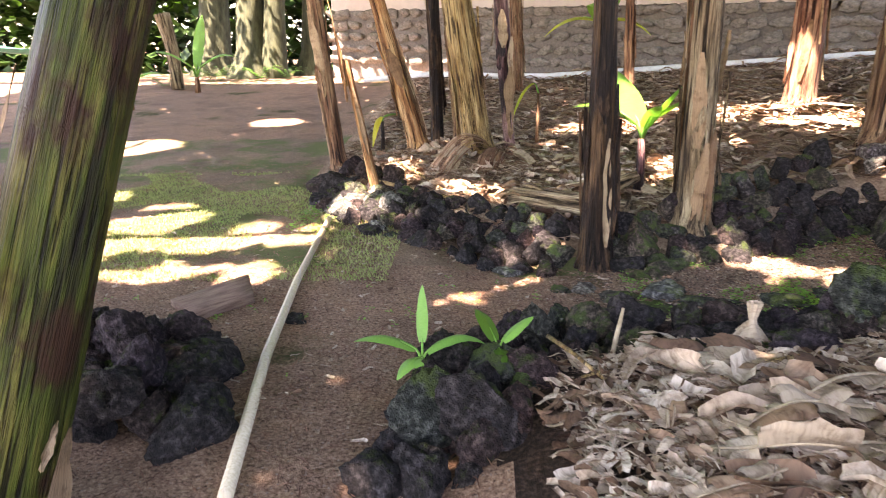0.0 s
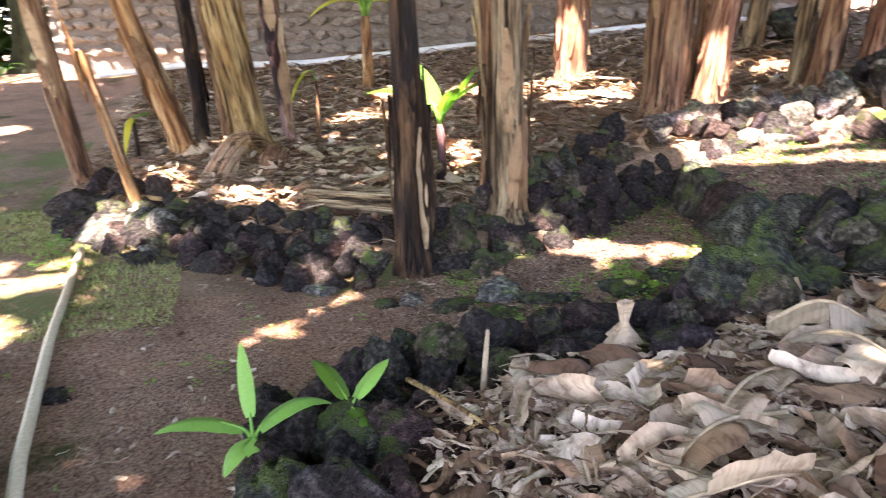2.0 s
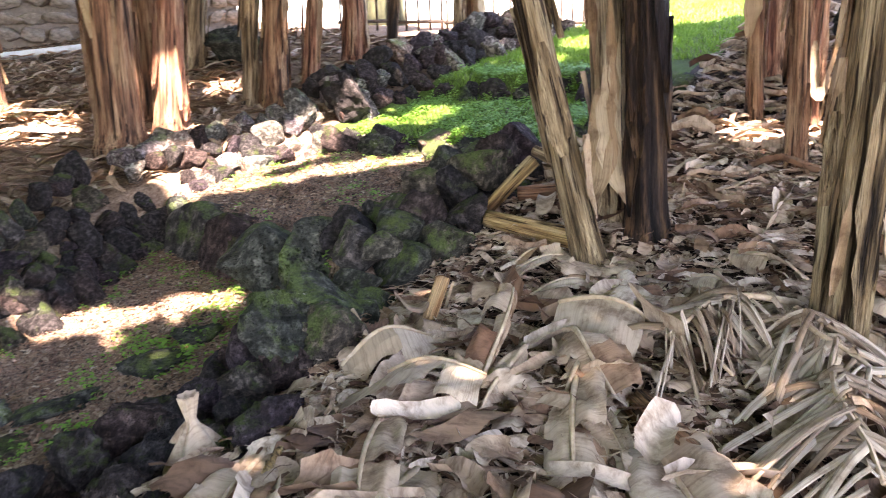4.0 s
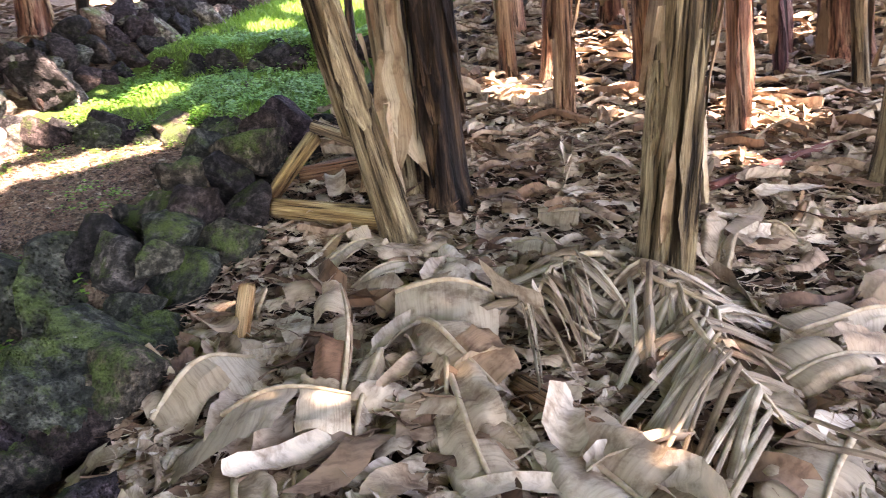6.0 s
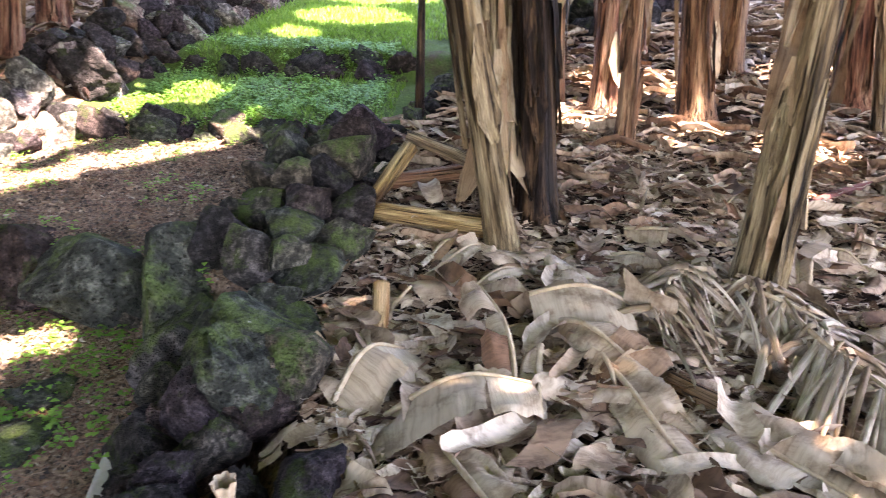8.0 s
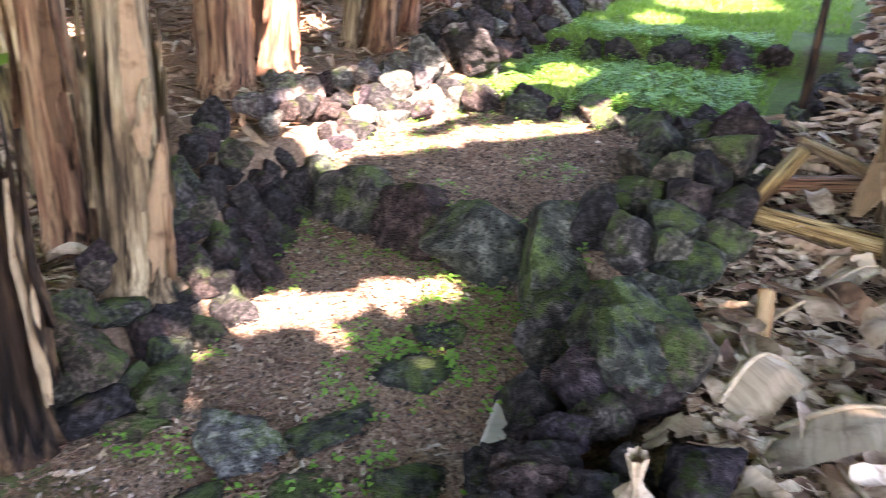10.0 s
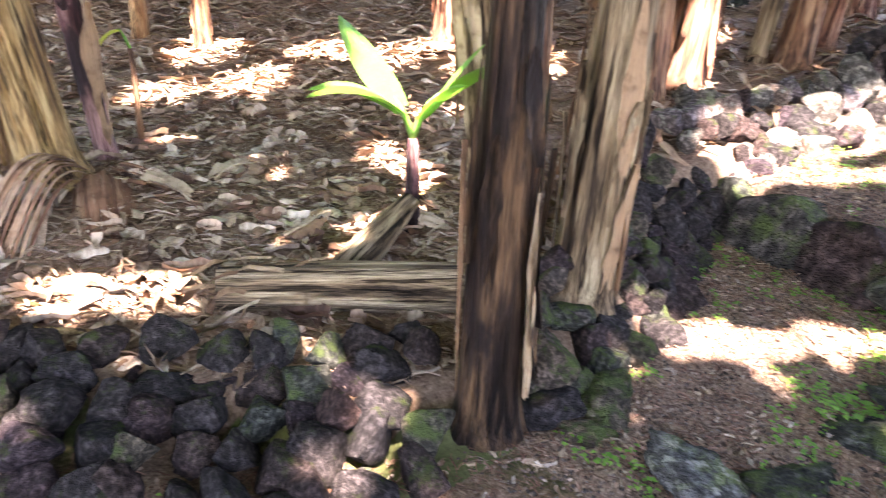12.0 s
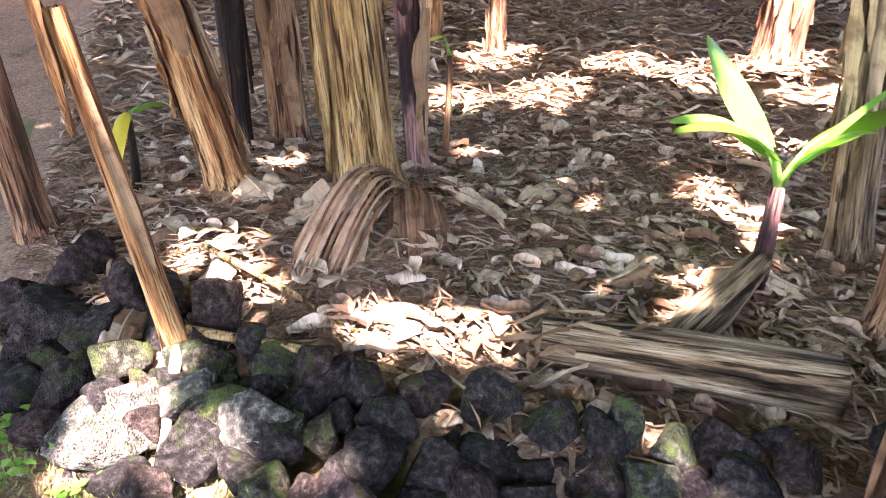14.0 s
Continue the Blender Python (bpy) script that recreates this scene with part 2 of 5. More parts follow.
DRY_GRASS = mat_green("pale_grass_blade", (0.20, 0.23, 0.09), (0.36, 0.37, 0.19), 0.7, True)
SOIL = mat_ground("soil", [(0.34, (0.04, 0.024, 0.016)), (0.5, (0.27, 0.165, 0.11)), (0.66, (0.48, 0.33, 0.23))], (0.085, 0.09, 0.03), 0.56, 60, 2.2, 0.03, (0.30, 0.22, 0.17))
PATH_SOIL = mat_ground("path_soil", [(0.34, (0.03, 0.02, 0.014)), (0.5, (0.26, 0.175, 0.122)), (0.66, (0.52, 0.38, 0.28))], (0.11, 0.12, 0.055), 0.60, 60, 2.2, 0.03, (0.30, 0.25, 0.21))
MULCH_SOIL = mat_ground("mulch_soil", [(0.28, (0.05, 0.03, 0.02)), (0.5, (0.25, 0.17, 0.115)), (0.72, (0.44, 0.33, 0.24))], None, 0.6, 45)
# soil near black: the shade in gaps between leaves is put into its colour
SHADED_LITTER_SOIL = mat_ground("shade_dark_litter_soil", [(0.30, (0.006, 0.004, 0.003)), (0.5, (0.035, 0.022, 0.015)), (0.72, (0.13, 0.085, 0.06))], None, 0.6, 45)
TURF = mat_ground("turf", [(0.28, (0.03, 0.05, 0.012)), (0.5, (0.075, 0.125, 0.025)), (0.72, (0.15, 0.23, 0.05))], (0.13, 0.09, 0.06), 0.56)
LAWN_DIRT = mat_ground("thin_lawn", [(0.30, (0.06, 0.04, 0.028)), (0.5, (0.22, 0.15, 0.10)), (0.70, (0.42, 0.31, 0.22))], (0.16, 0.18, 0.07), 0.46)
BARK = mat_plain("tree_bark", (0.018, 0.022, 0.012), (0.085, 0.09, 0.05), 9, 0.9, 0.8, (1, 1, 0.3))
PLASTER = mat_plain("pink_plaster", (0.47, 0.39, 0.33), (0.57, 0.48, 0.41), 3, 0.85, 0.15)
HOUSE_STONE = mat_plain("foundation_stone", (0.10, 0.085, 0.07), (0.28, 0.24, 0.20), 3, 0.9, 0.5)
MORTAR = mat_plain("mortar", (0.12, 0.10, 0.085), (0.2, 0.17, 0.145), 20, 0.95, 0.4)
PVC = mat_plain("grey_white_pipe", (0.50, 0.51, 0.50), (0.68, 0.69, 0.68), 5, 0.45, 0.05)
CONCRETE = mat_plain("pale_concrete", (0.26, 0.24, 0.20), (0.48, 0.45, 0.39), 6, 0.85, 0.25)
CARD = mat_plain("pale_board", (0.52, 0.48, 0.42), (0.70, 0.66, 0.60), 5, 0.8, 0.1)
CARD_TAN = mat_plain("tan_board", (0.42, 0.28, 0.17), (0.58, 0.42, 0.28), 5, 0.8, 0.1)
BAMBOO = mat_plain("pale_pole", (0.46, 0.38, 0.25), (0.66, 0.58, 0.42), 12, 0.6, 0.2, (6, 6, 0.4))
DARK_WOOD = mat_plain("dark_wood", (0.025, 0.02, 0.017), (0.09, 0.07, 0.055), 12, 0.8, 0.5, (4, 4, 0.5))
OLD_WOOD = mat_plain("weathered_wood", (0.09, 0.05, 0.035), (0.26, 0.17, 0.12), 20, 0.85, 0.6, (0.3, 3, 3))
RED_STICK = mat_plain("red_stalk", (0.10, 0.03, 0.025), (0.24, 0.09, 0.07), 14, 0.6, 0.3)
TARP = mat_plain("teal_cloth", (0.01, 0.07, 0.06), (0.03, 0.14, 0.12), 6, 0.7, 0.3)
FERN = mat_green("fern_leaf", (0.06, 0.17, 0.03), (0.11, 0.25, 0.05), 0.5)
HEDGE = mat_green("dark_foliage", (0.015, 0.04, 0.008), (0.04, 0.09, 0.02), 0.5, True)


# ---- terrain ----
def sm(a, b, v):
    v = min(1.0, max(0.0, (v - a) / (b - a)))
    return v * v * (3 - 2 * v)


def along(pts, x):
    """A broken line y(x)."""
    if x <= pts[0][0]:
        return pts[0][1]
    for (x0, y0), (x1, y1) in zip(pts, pts[1:]):
        if x <= x1:
            return y0 + (y1 - y0) * (x - x0) / (x1 - x0)
    return pts[-1][1]


EDGE_N = [(-1.6, 7.9), (-0.95, 6.75), (-0.6, 6.3), (0.0, 5.85), (0.45, 5.5), (0.9, 5.2), (1.5, 5.15), (1.95, 5.15), (2.4, 5.4), (2.9, 5.6), (3.8, 5.6), (4.6, 5.25), (5.4, 5.2), (7.0, 5.05), (10, 4.9)]
EDGE_S = [(0.05, 2.2), (0.25, 2.7), (0.5, 2.95), (1.0, 3.05), (1.7, 3.02), (2.1, 3.15), (2.8, 3.25), (3.8, 3.2), (4.6, 2.9), (5.5, 2.7), (10, 2.4)]


def h_bed(x, y):
    far = min(max(0, x - 1.2), 6)
    return -0.01 + 0.085 * (y - 6.1) + (0.14 * far + 0.052 * x) * (1 - 0.3 * sm(8, 11, y)) + 0.26 * math.exp(-((x - 0.1) ** 2 + (y - 7.2) ** 2) / 1.2)


def h_litter(x, y):
    return 0.22 * max(0, x - 2.5) - 0.06 * max(0, x - 4.2) + 0.052 * x + 0.07 * math.exp(-((x - 2.3) ** 2 + (y - 2.1) ** 2) / 0.15)


def h_path(x, y):
    return (-0.22 + 0.05 * max(0, x - 1) + 0.25 * sm(2.86, 3.0, x - 0.35 * (y - 4.4)) + 0.09 * sm(4.4, 4.65, x)
            + 0.15 * sm(5.65, 5.9, x) + 0.04 * max(0, x - 3) + 0.052 * x)


def h_lawn(x, y):
    return -0.2 + 0.07 * max(0, y - 4) + 0.03 * max(0, -x) + 0.052 * x


def ground_z(x, y, rough=True):
    cx, cy = max(-9.0, min(11.0, x)), max(-4.0, min(17.0, y))
    n, s = along(EDGE_N, cx), along(EDGE_S, cx)
    base = h_path(cx, cy) if cx > 0.4 else h_lawn(cx, cy)
    if -0.2 < cx <= 0.4:
        k = sm(-0.2, 0.4, cx)
        base = k * h_path(cx, cy) + (1 - k) * h_lawn(cx, cy)
    kn = sm(n - 0.24, n - 0.02, cy) * sm(-1.9, -1.0, cx)
    ks = (1 - sm(s + 0.02, s + 0.25, cy)) * sm(0.0, 0.75, cx)
    z = base + kn * (h_bed(cx, cy) - base)
    z = z + ks * (h_litter(cx, cy) - z)
    if rough:
        z += 0.022 * noise.noise((x * 2.1, y * 2.1, 0)) + 0.010 * noise.noise((x * 8, y * 8, 3))
    return z


def region(x, y):
    """0 thin lawn, 1 path soil, 2 mulch bed, 3 litter bed, 4 turf, 5 bare soil."""
    n, s = along(EDGE_N, x), along(EDGE_S, x)
    if x > -1.4 and y > n - 0.12:
        return 2
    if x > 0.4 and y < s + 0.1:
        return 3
    if x > 4.5:
        return 4
    if x > 1.1:
        return 1
    if y < 4.9 and x > -2.6 or y > 9.5:
        return 5
    return 0


def axis(lo, hi, step, out):
    a = list(np.arange(lo, hi + 1e-6, step))
    d, left, right = step, [], []
    p, q = lo, hi
    while p > -out:
        d *= 1.35
        p, q = p - d, q + d
        left.append(p)
        right.append(q)
    return left[::-1] + a + right


XS, YS = axis(-3.2, 8.0, 0.055, 260), axis(1.6, 10.0, 0.055, 260)
verts = [(x, y, ground_z(x, y)) for y in YS for x in XS]
W = len(XS)
faces = [(j * W + i, j * W + i + 1, (j + 1) * W + i + 1, (j + 1) * W + i) for j in range(len(YS) - 1) for i in range(W - 1)]
me = bpy.data.meshes.new("ground")
me.from_pydata(verts, [], faces)
for m in (LAWN_DIRT, PATH_SOIL, MULCH_SOIL, SHADED_LITTER_SOIL, TURF, SOIL):
    me.materials.append(m)
me.polygons.foreach_set("material_index", [region((XS[f % (W - 1)] + XS[f % (W - 1) + 1]) / 2 + 0.1 * noise.noise((XS[f % (W - 1)] * 3, YS[f // (W - 1)] * 3, 9)),
                                                  (YS[f // (W - 1)] + YS[f // (W - 1) + 1]) / 2 + 0.12 * noise.noise((XS[f % (W - 1)] * 3, YS[f // (W - 1)] * 3, 5))) for f in range(len(faces))])
me.polygons.foreach_set("use_smooth", [True] * len(faces))
tagged(new("ground", me), "sloping garden ground of brown soil, thin lawn and mulch", "ground", kind="structure")


# ---- building helpers ----
def part(name, data, material, parent=None, label="", smooth=True):
    """Links a bmesh or mesh as one mesh object, under a thing or part."""
    if isinstance(data, bmesh.types.BMesh):
        mesh = bpy.data.meshes.new(name)
        data.to_mesh(mesh)
        data.free()
    else:
        mesh = data
    if material and not mesh.materials:
        mesh.materials.append(material)
    if smooth:
        mesh.polygons.foreach_set("use_smooth", [True] * len(mesh.polygons))
    ob = new(name, mesh)
    if parent:
        ob.parent = parent
    if label:
        ob["label"] = label
    return ob


def thing(name, m, label, category, group=""):
    ob = new(name)
    ob.empty_display_size = 0.1
    ob.matrix_world = m
    return tagged(ob, label, category, group)


class Sheet:
    """Collects grids of points (rows of rows) with UVs into one mesh."""

    def __init__(self):
        self.v, self.f, self.uv = [], [], []

    def grid(self, rows):
        o, w, n = len(self.v), len(rows[0]), len(rows)
        for r in rows:
            self.v.extend(r)
        for j in range(n - 1):
            for i in range(w - 1):
                self.f.append((o + j * w + i, o + j * w + i + 1, o + (j + 1) * w + i + 1, o + (j + 1) * w + i))
                u0, u1, v0, v1 = i / (w - 1), (i + 1) / (w - 1), j / (n - 1), (j + 1) / (n - 1)
                self.uv += [u0, v0, u1, v0, u1, v1, u0, v1]

    def quad(self, a, b, c, d):
        o = len(self.v)
        self.v += [a, b, c, d]
        self.f.append((o, o + 1, o + 2, o + 3))
        self.uv += [0, 0, 1, 0, 1, 1, 0, 1]

    def tri(self, a, b, c):
        o = len(self.v)
        self.v += [a, b, c]
        self.f.append((o, o + 1, o + 2))
        self.uv += [0, 0, 1, 0, 0.5, 1]

    def mesh(self, name):
        mesh = bpy.data.meshes.new(name)
        mesh.from_pydata([tuple(p) for p in self.v], [], self.f)
        mesh.uv_layers.new(name="uv").data.foreach_set("uv", self.uv)
        return mesh


def tube(points, radii, sides=10):
    """A tube of rings round a line of points, capped."""
    s = Sheet()
    pts = [Vector(p) for p in points]
    rows = []
    for k, p in enumerate(pts):
        d = (pts[min(k + 1, len(pts) - 1)] - pts[max(k - 1, 0)]).normalized()
        a = d.cross(Vector((0.3, 0.9, 0.1))).normalized()
        b = d.cross(a)
        rows.append([p + radii[k] * (math.cos(t) * a + math.sin(t) * b) for t in (2 * math.pi * i / sides for i in range(sides + 1))])
    rows.insert(0, [pts[0]] * (sides + 1))
    rows.append([pts[-1]] * (sides + 1))
    s.grid(rows)
    return s


def blade_rows(length, width, lift, droop, fold, n=9, w=4, ragged=0.0, rng=random):
    """A banana leaf along +x: rises, arches over and droops; the halves fold down from the midrib."""
    rows = []
    for k in range(n + 1):
        t = k / n
        half = width / 2 * max(0.02, math.sin(math.pi * min(1, 0.06 + 0.94 * t) ** 0.75) ** 0.7)
        x, z = length * t * (1 - 0.12 * t), length * (lift * t - droop * t * t)
        row = []
        for i in range(-w, w + 1):
            y = half * i / w
            tear = ragged * (rng.random() - 0.5) * abs(i) / w
            row.append(Vector((x + tear * 0.3, y, z - fold * abs(y) - abs(tear) * 0.5)))
        rows.append(row)
    return rows


# ---- banana plants ----
def stem_mesh(r0, r1, seen, height, seed, bend=0.0, sides=44):
    rng = random.Random(seed)
    k, tw, ph = rng.choice((2, 3, 3)), rng.uniform(-0.5, 0.5), rng.random()
    s, rows = Sheet(), []
    n = 30
    for j in range(n + 1):
        z = -0.06 + (height + 0.06) * (j / n) ** 1.5
        base = r0 + (r1 - r0) * min(1.0, max(0, z) / seen)
        if z > seen:
            base *= max(0.55, 1 - 0.12 * (z - seen))
        base *= 1 + 0.28 * math.exp(-max(z, 0) / 0.07)
        row = []
        for i in range(sides + 1):
            a = 2 * math.pi * (i % sides) / sides
            saw = ((i % sides) / sides * k + ph + tw * z) % 1.0
            r = base * (0.95 + 0.11 * saw + 0.05 * noise.noise((3 * math.cos(a), 3 * math.sin(a), z * 1.3 + seed)) + 0.035 * noise.noise((8 * math.cos(a), 8 * math.sin(a), z * 1.2 + seed)) - 0.05 * max(0.0, noise.noise((15 * math.cos(a), 15 * math.sin(a), z * 0.7 + seed))))
            row.append((r * math.cos(a) + bend * z * z, r * math.sin(a), z))
        rows.append(row)
    s.grid(rows)
    return s.mesh("pseudostem")


def sheath_mesh(r, z0, z1, a0, width, flare, seed, down=True):
    """A strip of dry sheath that clings to the stem and peels off at one end."""
    rng = random.Random(seed)
    s, rows, n = Sheet(), [], 9
    for j in range(n + 1):
        t = j / n
        z = z0 + (z1 - z0) * t
        peel = (1 - t) if down else t
        out = 0.006 + flare * peel ** 2.2
        half = width / 2 * math.sin(math.pi * (0.04 + 0.92 * t)) ** 0.7 * (1 + 0.25 * rng.uniform(-1, 1))
        row = []
        for i in range(5):
            u = i / 4 * 2 - 1
            a = a0 + u * half / r + 0.25 * peel * math.sin(seed)
            curl = 0.02 * peel * u * u + 0.004 * rng.uniform(-1, 1)
            row.append(((r * 1.02 + out + curl) * math.cos(a), (r * 1.02 + out + curl) * math.sin(a), z))
        rows.append(row)
    s.grid(rows)
    return s.mesh("dry_sheath")


# places that the sun reaches between the leaves (x, y, z, radius)
LIT = [(-0.6, 5.85, 0.0, 0.13), (-0.25, 5.68, -0.05, 0.09), (0.7, 5.38, 0.05, 0.04), (0.55, 5.05, -0.1, 0.09), (0.78, 5.12, 0.0, 0.05), (2.06, 4.42, -0.07, 0.02),
       (3.6, 5.5, 0.4, 0.2), (4.0, 5.35, 0.5, 0.2), (4.4, 5.2, 0.5, 0.2), (0.08, 6.3, 0.05, 0.09), (0.26, 6.22, 0.05, 0.11), (0.46, 6.15, 0.05, 0.06), (-0.42, 6.85, 0.15, 0.13), (-0.36, 6.6, 0.15, 0.12), (-0.72, 6.25, 0.1, 0.14), (-0.85, 6.0, 0.0, 0.12),
       (1.05, 7.85, 0.2, 0.10), (2.1, 9.88, 0.6, 0.35), (1.38, 8.98, 0.38, 0.25), (2.0, 8.74, 0.48, 0.3), (2.77, 8.96, 0.65, 0.3), (3.07, 8.4, 0.6, 0.3), (3.63, 8.29, 0.7, 0.3), (2.53, 7.19, 0.45, 0.15), (1.39, 6.33, 0.16, 0.07), (1.22, 6.07, 0.1, 0.05), (1.95, 6.91, 0.31, 0.10),
       (3.6, 7.45, 0.6, 0.3), (3.3, 7.7, 0.6, 0.2), (3.95, 6.2, 0.8, 0.15), (-3.4, 6.5, -0.1, 0.4), (-2.4, 6.0, -0.1, 0.35), (-1.8, 5.35, -0.15, 0.2), (-2.5, 5.4, -0.16, 0.3), (-1.85, 4.75, -0.19, 0.15), (-1.25, 4.63, -0.19, 0.15), (-1.5, 5.7, -0.12, 0.15), (-1.0, 5.65, -0.12, 0.12),
       (-2.74, 10.8, 0.2, 0.35), (-4.0, 9.0, 0.1, 0.45), (4.57, 2.04, 0.67, 0.25), (4.25, 1.53, 0.6, 0.2), (4.07, 0.93, 0.55, 0.2), (3.72, 1.1, 0.46, 0.12), (5.15, 1.61, 0.79, 0.4),
       (5.1, 4.6, 0.65, 0.2), (6.6, 4.3, 1.0, 0.2), (7.6, 4.0, 1.1, 0.5), (9.2, 4.0, 1.2, 0.7), (8.5, 6.5, 1.2, 0.6), (1.57, 6.2, 0.85, 0.22), (-0.1, 7.5, 0.5, 0.08), (5.0, 7.0, 0.8, 0.3), (5.5, 0.4, 0.8, 0.3)]
# long bands of sun across the path: from, to, half width
for xa, ya, xb, yb, half in ((2.02, 4.94, 2.58, 4.28, 0.085), (3.28, 5.36, 4.45, 4.08, 0.09), (3.45, 5.55, 4.75, 5.0, 0.2), (-2.6, 5.2, -1.0, 5.45, 0.09), (-2.6, 4.6, -1.2, 4.9, 0.06), (0.1, 4.3, 0.7, 4.85, 0.015)):
    for q in range(13):
        LIT.append((xa + (xb - xa) * q / 12, ya + (yb - ya) * q / 12, ground_z(xa + (xb - xa) * q / 12, ya + (yb - ya) * q / 12, False), half))


def shades_lit(rows, m):
    """Does a leaf (rows of its blade, placed by m) keep the sun off one of those places?"""
    for r in rows:
        c = m @ r[len(r) // 2]
        half = (m @ r[0] - m @ r[-1]).length / 2
        for lx, ly, lz, lr in LIT:
            d = c - Vector((lx, ly, lz))
            if (d - SUN * d.dot(SUN)).length < lr + half * 0.9 + 0.02:
                return True
    return False


GROUP = "banana plants"


def banana_plant(x, y, lean, r0, r1, seen, style, label, height=2.7, crown=6, sheaths=5, z=None, bend=0.0, seed=0):
    rng = random.Random(seed * 7 + 3)
    z = ground_z(x, y, False) if z is None else z
    q = Vector((0, 0, 1)).rotation_difference(Vector((lean[0], lean[1], 1)).normalized())
    m = Matrix.Translation((x, y, z)) @ q.to_matrix().to_4x4()
    plant = thing("banana_plant", m, label, "banana plant", GROUP)
    part("pseudostem", stem_mesh(r0, r1, seen, height, seed, bend), STEM[style], plant)
    for k in range(sheaths):
        z0 = rng.uniform(-0.02, 1.0)
        part("dry_sheath", sheath_mesh(r0 + (r1 - r0) * min(1, z0 / seen), z0, z0 + rng.uniform(0.3, 0.9), rng.uniform(0, 6.28), rng.uniform(0.025, 0.085), rng.uniform(0.0, 0.03), seed + k, rng.random() < 0.6), SHEATH if rng.random() < (0.12 if style in ("dark", "green") else 0.5) else STEM[style], plant)
    made = 0
    for k in range(crown * 5):
        if made >= crown:
            break
        az = rng.uniform(0, 2 * math.pi)
        lift = rng.uniform(0.15, 1.1)
        rows = blade_rows(rng.uniform(1.4, 2.1), rng.uniform(0.36, 0.56), lift, lift + rng.uniform(-0.25, 0.2), rng.uniform(0.15, 0.5), 10, 3, 0.12, rng)
        turn = pose(0, 0, height - 0.5 * rng.random() ** 2, 0, 0, math.degrees(az))
        if shades_lit(rows, m @ turn):
            continue
        s = Sheet()
        s.grid([[turn @ p for p in r] for r in rows])
        part("leaf", s.mesh("leaf"), LEAF, plant, "broad green arching leaf")
        made += 1
    return plant


